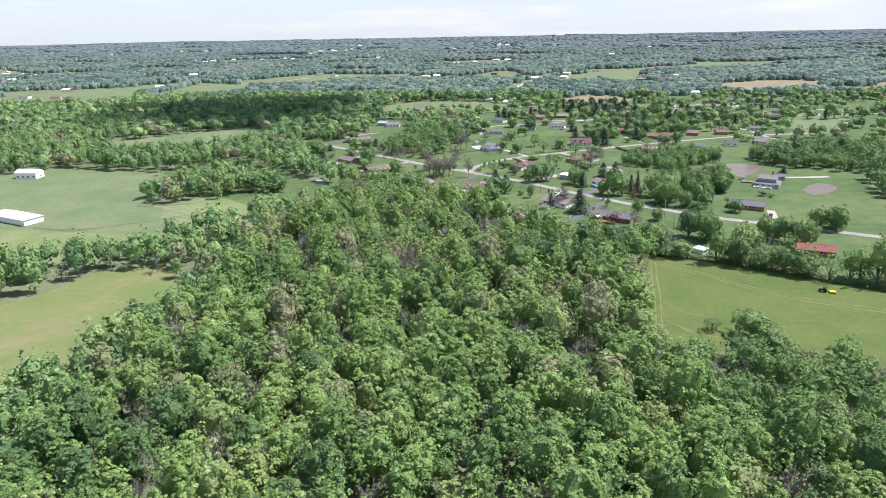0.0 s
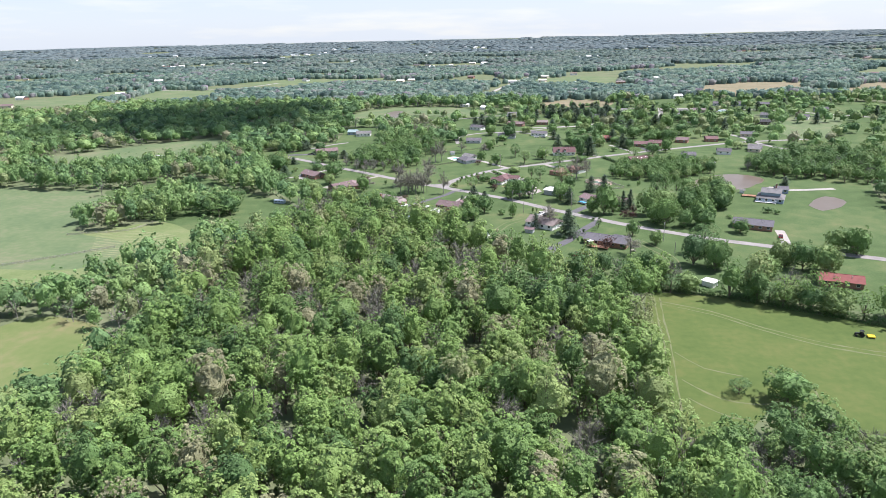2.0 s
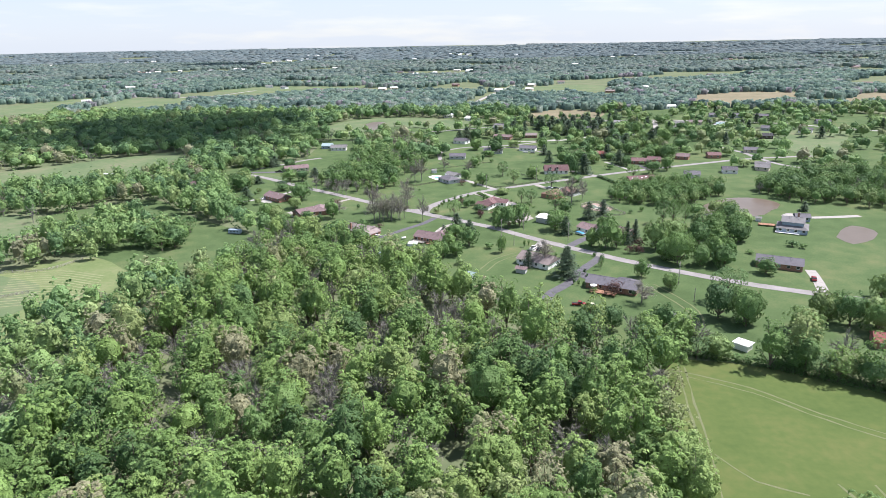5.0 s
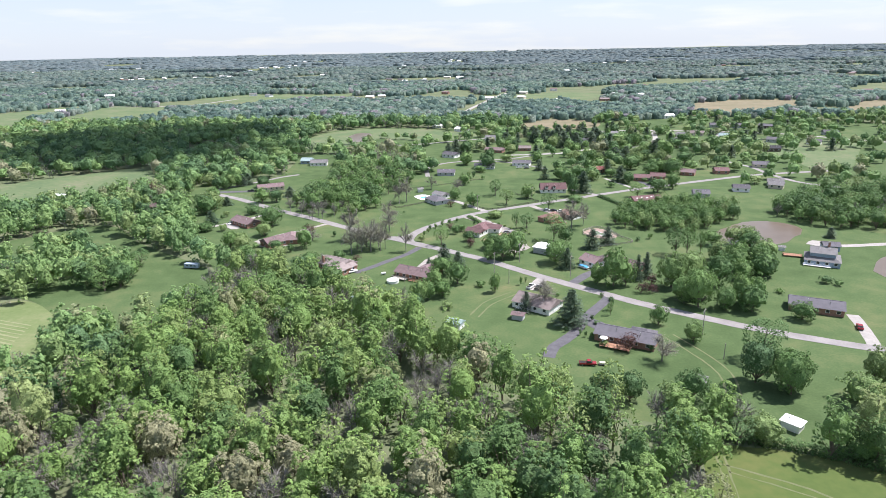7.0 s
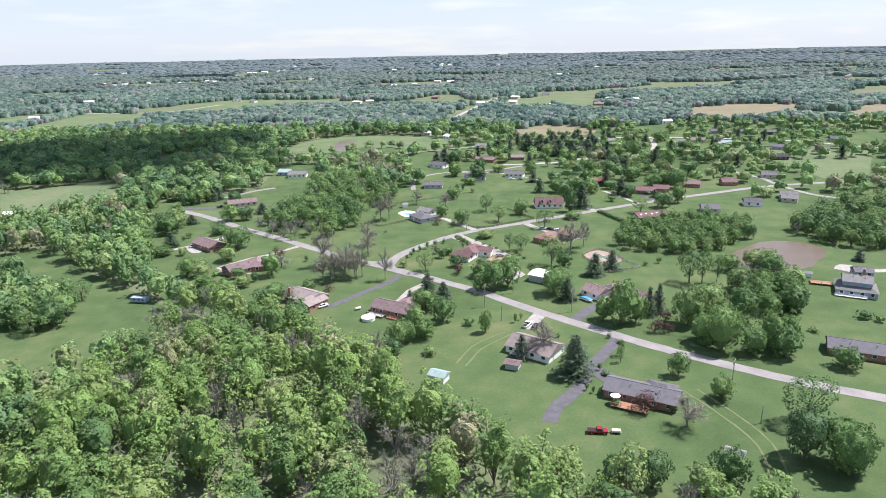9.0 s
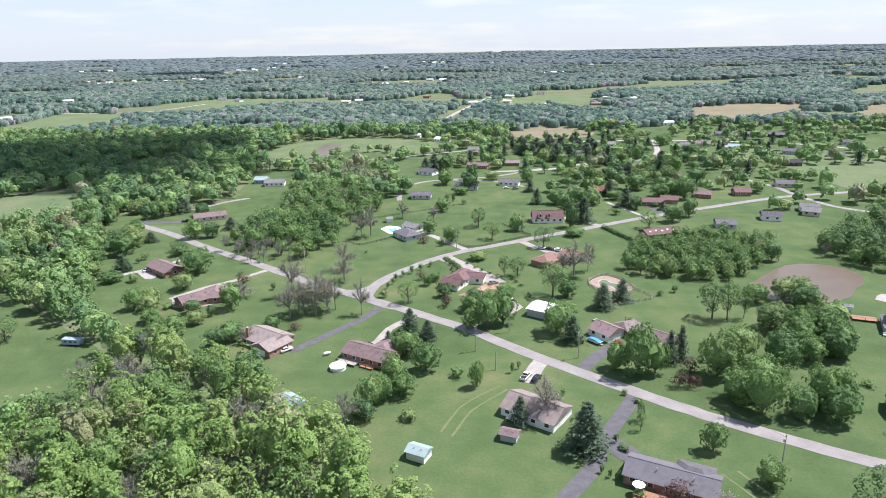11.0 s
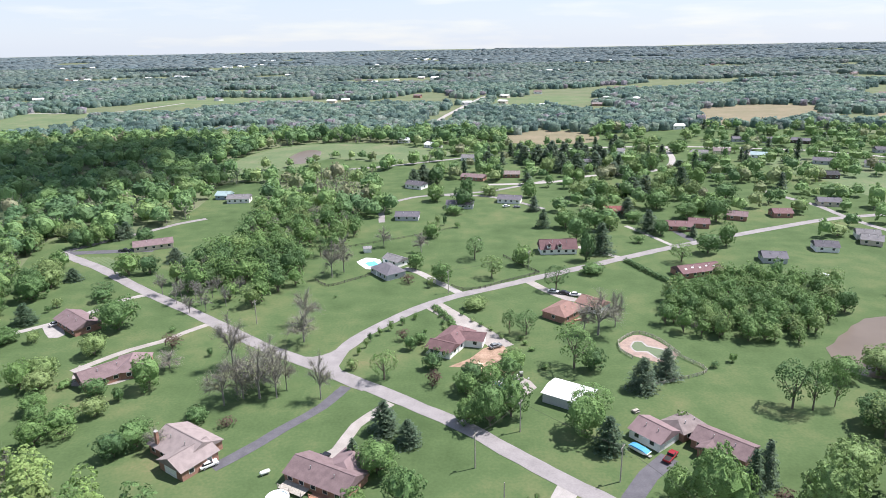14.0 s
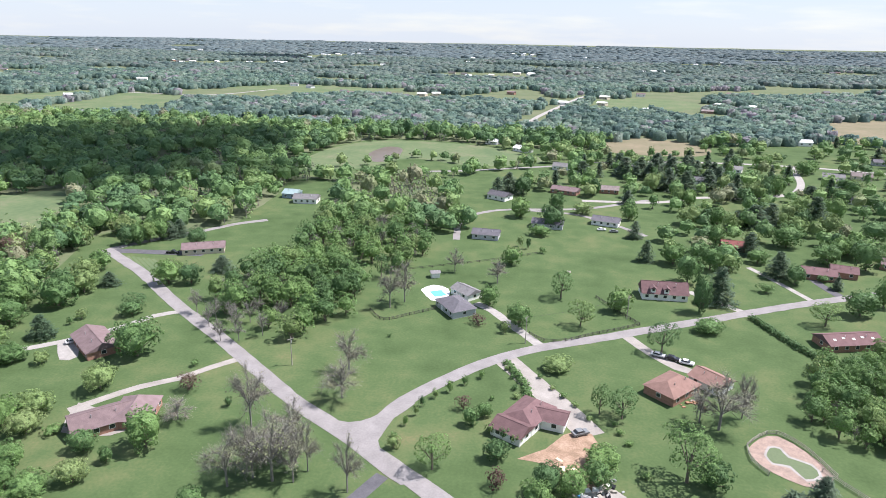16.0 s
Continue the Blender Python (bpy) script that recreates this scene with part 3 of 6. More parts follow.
WEST_OPEN = [(-320, 300), (-352, 403), (-341, 437), (-317, 452), (-262, 415), (-240, 370), (-225, 352), (-194, 338), (-184, 309), (-202, 298), (-260, 300)]
EAST_YARD = [(112, 270), (150, 260), (168, 300), (140, 305), (118, 298)]
FIELDS = [CLEARING, WEST_OPEN, EAST_YARD, RIGHT_FIELD, LEFT_FIELD, MEADOW_WEST, HAY_WEST, MEADOW_MID, SHADE_FIELD, SCRUB_FIELD, FIELD_A, FIELD_B, TAN_A, TAN_B, TAN_C, FAR_GREEN, FAR_LONG, FAR_TAN, FAR_PALE]

patch("lawn", OPEN, LAWN, 0.03, "mown green lawns between the houses", "lawn")
patch("lawn", [(242, 825), (314, 805), (356, 781), (318, 705), (275, 640), (255, 650), (254, 713), (241, 762)], PASTURE, 0.035, "pale mown lawns of far gardens", "lawn")
patch("field_17", [(-195, 812), (-188, 874), (-152, 922), (-68, 915), (-10, 868), (-10, 845), (-58, 818), (-112, 836), (-133, 797), (-156, 772), (-184, 778)], PASTURE, 0.035, "pale green meadow round a far pond", "field")
patch("lawn", CLEARING, LAWN, 0.04, "mown clearing round a house in the woods", "lawn")
patch("field_16", WEST_OPEN, PASTURE, 0.11, "green meadow grazed short beside a barn")
patch("lawn", EAST_YARD, LAWN, 0.04, "mown lawn behind a red-roofed house", "lawn")
patch("field_1", RIGHT_FIELD, FIELD_GREEN, 0.05, "mown green pasture with wheel tracks")
patch("field_2", LEFT_FIELD, TAN_FIELD, 0.05, "yellow-green hayfield with dry patches")
patch("field_3", MEADOW_WEST, PASTURE, 0.07, "green meadow grazed short")
patch("field_4", HAY_WEST, HAY, 0.09, "pale mown hayfield")
patch("field_5", MEADOW_MID, LAWN, 0.05, "green meadow enclosed by trees")
patch("field_6", SHADE_FIELD, PASTURE, 0.05, "green clearing in the woods")
patch("field_7", FIELD_A, PASTURE, 0.05, "light green far field")
patch("field_8", TAN_A, PLOUGHED, 0.05, "bare tan field")
patch("field_9", TAN_B, PLOUGHED, 0.05, "bare tan field")
patch("field_10", TAN_C, PLOUGHED, 0.05, "bare tan field behind the houses")
patch("field_11", FAR_GREEN, PASTURE, 0.05, "green field beside the far road")
patch("field_12", FAR_LONG, PASTURE, 0.05, "long light green field")
patch("field_13", FIELD_B, PASTURE, 0.05, "light green far field")
patch("field_14", FAR_TAN, PLOUGHED, 0.3, "pale far field")
patch("field_15", FAR_PALE, PASTURE, 0.3, "pale green far field")

# roads and drives
MAIN = [(260, 268), (200, 302), (163, 321), (135, 333), (115, 341), (93, 352), (65, 370), (40, 390), (15, 412), (2, 425), (-11, 435), (-23, 444), (-33, 451), (-43, 458), (-55, 466),
        (-68, 475), (-91, 494), (-107, 507), (-133, 527), (-161, 551), (-184, 568), (-198, 578)]
strip("road", MAIN, 5.0, ROAD, 0.10, label="worn pale asphalt road", ragged=0.4)
LOOP = [(-41, 459), (-40, 466), (-38, 475), (-33.5, 483), (-25, 495), (-14, 507.5), (-1, 518), (19, 529.5), (35, 539), (60, 553.5), (88, 570), (114, 584), (163, 608), (208, 627), (270, 640)]
strip("road", LOOP, 4.7, ROAD, 0.09, label="worn pale asphalt side road in a curve", ragged=0.4)
patch("road", [(-62, 472), (-56, 467.5), (-48, 466), (-43, 469), (-40, 474), (-36, 483), (-33, 478), (-37, 470), (-39, 463), (-37, 456.5), (-33, 452), (-27, 448), (-29, 444.5), (-37, 450), (-46, 457), (-56, 463.5), (-64, 469)], ROAD, 0.095, "worn asphalt road junction with curved corners", "road", 0.0)
strip("road", [(-197, 578), (-187, 594), (-171, 614), (-160, 630), (-148, 640)], 4.0, ROAD, 0.08, label="narrow pale lane", ragged=0.4)
STREET = [(51, 866), (124, 879), (191, 880), (258, 865), (308, 846), (338, 822), (365, 795), (430, 740)]
SIDE_STREET = [(189, 877), (175, 812), (158, 777), (130, 758), (95, 750), (73, 734), (52, 727), (20, 724)]
BRANCH = [(196, 700), (204, 673), (211, 655), (213, 630), (221, 599), (240, 580)]
strip("road", STREET, 5.5, CONCRETE, 0.09, label="pale concrete street")
strip("road", SIDE_STREET, 5.0, CONCRETE, 0.085, label="pale concrete side street between gardens")
strip("road", BRANCH, 4.2, ROAD, 0.08, label="narrow pale lane between gardens", ragged=0.3)
strip("driveway", [(261, 864), (246, 836), (250, 816)], 4.5, CONCRETE, 0.08, label="pale concrete drive to a house", category="driveway")
FAR_ROAD = [(-30, 1080), (-20, 1153), (0, 1253), (35, 1420), (59, 1504), (134, 1787), (183, 2063), (220, 2320)]
FAR_LINE = spline(FAR_ROAD[:5], 24.0)
strip("road", FAR_ROAD, 6.5, CONCRETE, 0.25, label="pale country road to the horizon")
strip("road", [(-90, 788), (-64, 797), (-32, 814), (13, 839), (40, 858), (80, 842)], 4.5, ROAD, 0.09, label="straight country road")
strip("road", [(-900, 1290), (-774, 1294), (-613, 1275), (-525, 1290), (-480, 1420)], 6, CONCRETE, 0.2, label="pale far road")
strip("driveway", [(-44, 628), (-47, 662), (-37, 682), (-20, 693), (20, 704), (61, 735)], 3.5, ROAD, 0.08, label="pale lane between lawns", category="driveway", ragged=0.4)
strip("driveway", [(-20, 693), (14, 690), (36, 672), (50, 655)], 3.2, ROAD, 0.075, label="pale drive to a house", category="driveway", ragged=0.4)


def scatter(x0, x1, y0, y1, step, rng):
    for gy in np.arange(y0, y1, step):
        for gx in np.arange(x0, x1, step):
            yield gx + rng.uniform(-0.42, 0.42) * step, gy + rng.uniform(-0.42, 0.42) * step


def seen(x, y, more=60):
    return -(0.97 * (y + 20) + more) < x < 0.74 * (y + 20) + more


GROVES = [
    [(-122, 518), (-127, 538), (-118, 575), (-103, 590), (-85, 582), (-70, 557), (-68, 530), (-78, 508), (-100, 500)],
    [(-114, 594), (-112, 642), (-70, 640), (-52, 612), (-62, 575), (-80, 588)],
    [(66, 490), (87, 522), (120, 538), (150, 525), (130, 490), (110, 472), (85, 477)],
    [(160, 505), (196, 545), (260, 560), (320, 540), (300, 480), (235, 462), (190, 476)],
    [(-55, 620), (-80, 655), (-78, 735), (-62, 730), (-40, 650)],
    [(-238, 386), (-219, 374), (-194, 373), (-160, 390), (-168, 418), (-218, 443)],
]
BARE_WOODS = [(-145, 735), (-134, 690), (-114, 668), (-75, 665), (-55, 690), (-62, 735), (-94, 745)]
POND = [(118, 470), (143, 493), (162, 492), (168, 478), (150, 455), (132, 448), (116, 455)]
POND_EAST = [(168, 412), (176, 424), (186, 433), (193, 424), (184, 409), (170, 401)]
POND_FAR = [(-152, 850), (-146, 885), (-130, 880), (-124, 830), (-138, 815)]
patch("pond", POND, MUD_WATER, 0.06, "brown muddy pond with grassy banks", "pond")
patch("pond", POND_EAST, MUD_WATER, 0.06, "small brown muddy pond", "pond")
patch("pond", POND_FAR, MUD_WATER, 0.06, "far pond in a meadow", "pond")
WATERS = [POND, POND_EAST, POND_FAR]


def wooded(x, y):
    if any(inside(x, y, g) for g in GROVES):
        return not any(inside(x, y, w) for w in WATERS)
    if inside(x, y, OPEN) or any(inside(x, y, f) for f in FIELDS):
        return False
    d = math.hypot(x, y - 160)
    if y > 1000 and any(-16 < x - q.x < 16 and -28 < y - q.y < 12 for q in FAR_LINE):
        return False
    if d > 900:
        clear = noise.noise(Vector((x / 330.0, y / 210.0, 2.0))) + 0.55 * noise.noise(Vector((x / 120.0, y / 110.0, 5.0)))
        return clear < (0.2 if d < 2400 else 0.27)
    return True


# tree shapes at falling degrees of detail: full leaves, thin leaves, bare
SIZES = [(18, 6.0, 0.5), (16, 5.2, 0.3), (19, 5.6, 0.8), (15, 6.4, 0.2), (17, 4.6, 0.5), (13, 4.8, 0.2)]
NEAR = [broad_tree(10 + i, 760, 0.46, h, r, b, 70, core=0.64, fat=(0.15, 0.24), up=0.75, high=0.5, loose=0.42) for i, (h, r, b) in enumerate(SIZES)]
NEAR += [broad_tree(20 + i, 460, 0.42, h, r, b, 50, core=0.0, fat=(0.18, 0.32), loose=0.8) for i, (h, r, b) in enumerate([(16, 5, 2), (14, 4.4, 1)])]
NEAR += [bare_tree(30 + i, 480, 15, 5.0, wood=2, buds=80, leaf=0.25) for i in range(3)]
MIDDLE = [broad_tree(40 + i, 170, 0.85, h, r, b, 36, core=0.66, trunk=False, fat=(0.18, 0.3), up=0.7, high=0.4, loose=0.65) for i, (h, r, b) in enumerate(SIZES[:4])]
MIDDLE += [bare_tree(50 + i, 120, 14, 5.0, wood=2, buds=50, leaf=0.5) for i in range(2)]
GROVE = [broad_tree(90 + i, 330, 0.5, h, r, b, 52, core=0.62, fat=(0.15, 0.26), high=0.4, loose=0.65) for i, (h, r, b) in enumerate([(13, 5.8, 0.4), (12, 5.4, 0.3), (14, 5.6, 0.6), (11, 5.6, 0.3)])]
GROVE += [bare_tree(94 + i, 420, 11, 4.0, wood=2, buds=80, leaf=0.2) for i in range(2)]
FAR = [broad_tree(60 + i, 62, 1.15, h, r, 0.0, 18, trunk=False, core=0.76, fat=(0.22, 0.36), high=0.5, loose=0.8) for i, (h, r) in enumerate([(12, 6.2), (10, 5.8), (13.5, 6)])]
FAR += [bare_tree(66, 60, 11, 5.0, wood=2, buds=30, leaf=0.8)]
DISTANT = [canopy(70 + i, 1, h, r, 0.5, 12) for i, (h, r) in enumerate([(11, 8), (10, 7.5), (12, 7.5), (10.5, 8.5)])]
FARTHER = [canopy(76 + i, 1, h, r, 0.36, 5) for i, (h, r) in enumerate([(11, 12), (10, 13), (12, 12)])]
RIM = [canopy(80 + i, 1, h, r, 0.2) for i, (h, r) in enumerate([(10, 22), (9, 25)])]


def grow():
    rng = np.random.default_rng(5)
    near, middle, far, distant, farther, rim, grove, low = [], [], [], [], [], [], [], []

    def tint(x, y):
        broad = 0.4 * noise.noise(Vector((x / 170.0, y / 110.0, 6.0))) if y > 600 else 0.0
        return min(1.0, max(0.0, (0.42 if y > 600 else 0.48) + broad + 0.35 * noise.noise(Vector((x / 40.0, y / 40.0, 0.0))) + rng.normal(0, 0.26)))

    def bare(x, y, share):
        if x < -150 and 540 < y < 860:
            share += 0.18
        return rng.uniform() < share + 0.8 * max(0.0, noise.noise(Vector((x / 45.0, y / 45.0, 8.0))) - 0.12)

    for x, y in scatter(-520, 330, 55, 600, 7.9, rng):
        if not seen(x, y) or not wooded(x, y):
            continue
        if any(inside(x, y, g) for g in GROVES[:4]):
            continue
        if 48 < x < 210 and 140 < y < 206:
            for k in (0, 3.5):
                grove.append((x + k, y - k, int(rng.integers(4, 6)) if rng.uniform() < 0.5 else int(rng.integers(0, 4)), tint(x, y) * 0.6 + 0.4))
            continue
        close = -118 < x < 85 and y < 425 or 85 <= x < 190 and y < 330
        if close:
            near.append((x, y, int(rng.integers(6, 11)) if bare(x, y, 0.38 if y > 215 else 0.14) else int(rng.integers(0, 6)), tint(x, y)))
        else:
            middle.append((x, y, int(rng.integers(4, 6)) if bare(x, y, 0.08) else int(rng.integers(0, 4)), tint(x, y)))
    for x, y in scatter(-150, 330, 450, 650, 7.4, rng):
        if any(inside(x, y, g) for g in (GROVES[0], GROVES[1], GROVES[3])) and not any(inside(x, y, w) for w in WATERS):
            grove.append((x, y, int(rng.integers(4, 6)) if bare(x, y, 0.06) else int(rng.integers(0, 4)), tint(x, y) * 0.8 + 0.15))
    for x, y in scatter(60, 160, 465, 545, 5.0, rng):
        if inside(x, y, GROVES[2]) and not inside(x, y, POND):
            low.append((x, y, 4 if rng.uniform() < 0.05 else int(rng.integers(0, 4)), tint(x, y) * 0.7 + 0.3))
    for x, y in scatter(-1000, 760, 600, 980, 9.4, rng):
        if seen(x, y) and wooded(x, y) and not any(inside(x, y, g) for g in GROVES[:4]):
            far.append((x, y, 3 if bare(x, y, 0.75 if inside(x, y, BARE_WOODS) else 0.1) else int(rng.integers(0, 3)), tint(x, y)))
    for x, y in scatter(-1750, 1400, 980, 1750, 12.0, rng):
        if seen(x, y) and wooded(x, y):
            distant.append((x, y, int(rng.integers(0, 4)), tint(x, y)))
    for x, y in scatter(-2700, 2050, 1750, 2750, 18.0, rng):
        if seen(x, y) and wooded(x, y):
            farther.append((x, y, int(rng.integers(0, 3)), tint(x, y)))
    for x, y in scatter(-4700, 3700, 2750, 4850, 31, rng):
        if seen(x, y) and math.hypot(x, y) < 5600 and wooded(x, y):
            rim.append((x, y, int(rng.integers(0, 2)), tint(x, y)))
    woods("woods", NEAR, near, [LEAF, BARK, GREY_BARK, INNER], "dense spring-green broadleaf wood with a few bare trees", 1, (0.78, 1.15))
    woods("woods", MIDDLE, middle, [MID_LEAF, BARK, GREY_BARK, INNER], "green broadleaf woods round the meadows", 2, (0.62, 0.95))
    woods("grove", GROVE, grove, [GROVE_LEAF, BARK, GREY_BARK, INNER], "rounded green trees in groves between the houses", 6, (0.65, 1.05))
    woods("grove", GROVE, low, [GROVE_LEAF, BARK, GREY_BARK, INNER], "low dense green thicket beside a pond", 8, (0.45, 0.72))
    woods("woods", FAR, far, [MID_LEAF, BARK, GREY_BARK, INNER], "green woods beyond the houses", 3)
    woods("woods", DISTANT, distant, [FAR_HAZE_LEAF, BARK], "far woods between fields, distance haze in the leaf colour", 4, (0.8, 1.15), smooth=True)
    woods("woods", FARTHER, farther, [FARTHER_HAZE_LEAF, BARK], "farther woods between fields, distance haze in the leaf colour", 7, (0.88, 1.12), smooth=True)
    woods("woods", RIM, rim, [RIM_HAZE_LEAF, BARK], "woods at the horizon, blue haze in the leaf colour", 5, (0.9, 1.1), True)


grow()

# houses
def roof_gable(L, W, pitch, over=0.45, thick=0.18, hip=0.0):
    """A roof with its ridge along x, eaves at z 0. hip: how far the ridge ends stand back."""
    bm = bmesh.new()
    a, b, h = L / 2 + over, W / 2 + over, (W / 2 + over) * pitch
    x = a - hip
    low = [bm.verts.new(p) for p in ((-a, -b, 0), (a, -b, 0), (a, b, 0), (-a, b, 0))]
    top = [bm.verts.new(p) for p in ((-x, 0, h), (x, 0, h))]
    bm.faces.new((low[0], low[1], top[1], top[0])), bm.faces.new((low[2], low[3], top[0], top[1]))
    bm.faces.new((low[1], low[2], top[1])), bm.faces.new((low[3], low[0], top[0]))
    bm.faces.new(low[::-1])
    # fascia
    for v in bm.verts:
        v.co.z -= over * pitch
    ext = bmesh.ops.extrude_face_region(bm, geom=[f for f in bm.faces if f.normal.z < -0.9])
    for v in ext["geom"]:
        if isinstance(v, bmesh.types.BMVert):
            v.co.z -= thick
    bmesh.ops.recalc_face_normals(bm, faces=bm.faces[:])
    return bm


def body_gable(L, W, h, pitch, hip=0.0):
    bm = bmesh.new()
    a, b, t = L / 2, W / 2, (0 if hip else W / 2 * pitch - 0.05)
    lo = [bm.verts.new(p) for p in ((-a, -b, 0), (a, -b, 0), (a, b, 0), (-a, b, 0))]
    up = [bm.verts.new(p) for p in ((-a, -b, h), (a, -b, h), (a, b, h), (-a, b, h))]
    bm.faces.new((lo[0], lo[1], up[1], up[0])), bm.faces.new((lo[2], lo[3], up[3], up[2]))
    if t:
        p, q = bm.verts.new((-a, 0, h + t)), bm.verts.new((a, 0, h + t))
        bm.faces.new((lo[1], lo[2], up[2], q, up[1])), bm.faces.new((lo[3], lo[0], up[0], p, up[3]))
    else:
        bm.faces.new((lo[1], lo[2], up[2], up[1])), bm.faces.new((lo[3], lo[0], up[0], up[3]))
    return bm


def pose_of(ob, x, y, z, rot):
    ob.matrix_basis = pose(x, y, z, 0, 0, rot)
    return ob


def window(parent, x, y, z, w, h, rot):
    """A window proud of the wall that it sits in, facing -y before the turn."""
    f = pose_of(part("window", box(0, 0, 0, w + 0.2, 0.08, h + 0.2), WHITE, parent), x, y, z, rot)
    p = part("pane", box(0, -0.035, 0.1, w, 0.05, h), GLASS, f)
    return f, p


def house(x, y, rot, wings, roof, wall, label, name="house", chimney=None, windows=True, garage=None, pitch=0.42, category="house"):
    """wings: rows of dx, dy, turn, length, width, wall height, hip."""
    top = empty(name, x, y, 0, rot)
    tagged(top, label, category)
    for i, (dx, dy, turn, L, W, h, hip) in enumerate(wings):
        wl = pose_of(part("wall", body_gable(L, W, h, pitch, hip), WALLS[wall], top), dx, dy, -0.05, turn)
        rf = pose_of(part("roof", roof_gable(L, W, pitch, hip=hip), ROOFS[roof], top), dx, dy, h + 0.12 + 0.02 * i, turn)
        rf["label"] = f"{roof} roof"
        if L > 6 and not hip:
            ridge = part("ridge_cap", box(0, 0, W / 2 * pitch - 0.02, L + 0.8, 0.3, 0.06), ROOFS[roof], rf)
        if windows:
            n = max(1, int(L / 3.4))
            for k in range(n):
                u = (k + 0.5) / n * L - L / 2
                for s, r in ((-1, 0), (1, 180)):
                    m = pose(dx, dy, 0, 0, 0, turn) @ pose(u, s * (W / 2 + 0.03), 1.0)
                    if k == n // 2 and s == 1 and i == 0:
                        d = pose_of(part("door", box(0, 0, 0, 1.0, 0.1, 2.05), WHITE, top), *m.translation.xy, 0.05, turn + r)
                        part("door_knob", box(0.35, -0.09, 0.95, 0.08, 0.08, 0.08), METAL, d)
                    else:
                        window(top, *m.translation.xy, 1.0, 1.2, 1.1, turn + r)
            for s, r in ((-1, -90), (1, 90)):
                m = pose(dx, dy, 0, 0, 0, turn) @ pose(s * (L / 2 + 0.03), 0, 0)
                if garage == s and i == len(wings) - 1:
                    g = pose_of(part("garage_door", box(0, 0, 0, 4.6, 0.1, 2.2), WHITE, top), *m.translation.xy, 0.02, turn + r)
                    for j in range(3):
                        part("panel_joint", box(0, -0.055, 0.52 + 0.55 * j, 4.5, 0.02, 0.04), WALLS["grey"], g)
                elif W > 5:
                    window(top, *m.translation.xy, 1.0, 1.2, 1.1, turn + r)
    if chimney:
        cx, cy, ch = chimney
        c = part("chimney", box(cx, cy, 2.0, 0.9, 0.7, ch - 2.0), WALLS["brick"], top)
        part("chimney_cap", box(cx, cy, ch, 1.05, 0.85, 0.12), CONCRETE, c)
    for k in range(2):
        dx, dy, turn, L, W, h, hip = wings[0]
        m = pose(dx, dy, 0, 0, 0, turn) @ pose((k - 0.4) * L * 0.4, -W * 0.2, 0)
        part("vent_pipe", cyl(*m.translation.xy, h, 0.12, 0.12, W / 2 * pitch + 0.2, 6), METAL, top)
    return top


def R(L, W, h=2.6, hip=0.0):
    return [(0, 0, 0, L, W, h, hip)]


house(47, 341, -26, [(0, 0, 0, 20, 9.0, 2.6, 0), (4.5, 2.2, 0, 8, 9.0, 2.6, 3)], "slate", "brick", "long low brick house with slate-grey shingle roof")
house(19, 370.5, -34, [(0, 0, 0, 16, 11, 2.6, 0)], "tan", "white", "white-gabled house with tan shingle roof", garage=1)
house(11, 359, -20, R(4.2, 3.2, 2.1), "brown", "grey", "small grey garden shed with brown roof", "shed", windows=False, category="shed")
house(-69, 416, -33, [(0, 0, 0, 14, 11, 2.7, 0), (5.5, -3, -90, 10, 9, 2.7, 0)], "tan", "brick", "brick house with tan roof and side garage", garage=1, chimney=(-4.5, -4.6, 6.5))
house(-31.5, 404, -28, [(0, 0, 0, 17, 9, 2.6, 0), (3, 5, 90, 9, 9, 2.6, 3)], "brown", "brick", "brick house with brown roof behind a deck")
house(-107, 455, 45, [(-3, 0, 0, 14, 9.5, 2.6, 0), (5, -1, 60, 11.5, 9.5, 2.6, 3)], "brown", "brick", "angled brick house with brown roof")
house(-139, 491, -38, R(17, 9.5), "brown", "brick", "brick house with mauve-brown roof and patio")
house(-31.6, 543, 37, [(0, 0, 90, 13.6, 9.4, 2.7, 4.4)], "slate", "grey", "hip-roofed grey house beside a pool")
house(-29.6, 557.5, -41, R(10, 7, 2.6), "grey", "white", "pool house with grey roof", "pool_house")
house(46, 573, 2, R(17, 9, 2.8), "maroon", "white", "white house with maroon roof and dormers", pitch=0.75)
house(37.5, 498, 48, R(13, 9.5, 2.8, 4), "rust", "brick", "brick house with rust-coloured hip roof")
house(49.5, 504.5, -45, R(9.5, 8, 2.6), "rust", "white", "garage with rust-coloured roof", "garage", garage=1, category="garage")
house(-2.5, 475.5, -28, [(0, 1, 90, 12, 9, 2.7, 3), (0.1, -7.4, 0, 8.6, 7, 2.5, 0), (4.4, 2.8, 16, 10, 6.6, 2.6, 0)], "maroon", "white", "house with maroon roof and white gables", garage=1)
house(30, 439, -32, R(12, 9, 3.0), "white", "grey", "open workshop with white metal roof", "workshop", windows=False, pitch=0.15, category="workshop")
house(48.5, 421, -50, R(8.8, 8.6, 2.6), "brown", "white", "garage with brown roof beside a boat", "garage", garage=1, category="garage")
house(56.8, 424, 30, R(8, 7, 2.6, 2), "tan", "brick", "brick house with tan hip roof")
house(63.8, 415.6, -44, [(0, 0, 0, 13, 8, 2.6, 0), (-2, -4.5, 90, 4, 3.5, 2.6, 0)], "brown", "brick", "brick house with brown roof and front gables")
ranch = house(100.5, 541, 17, R(19, 9), "maroon", "brick", "long brick ranch house with maroon roof and pale skylights")
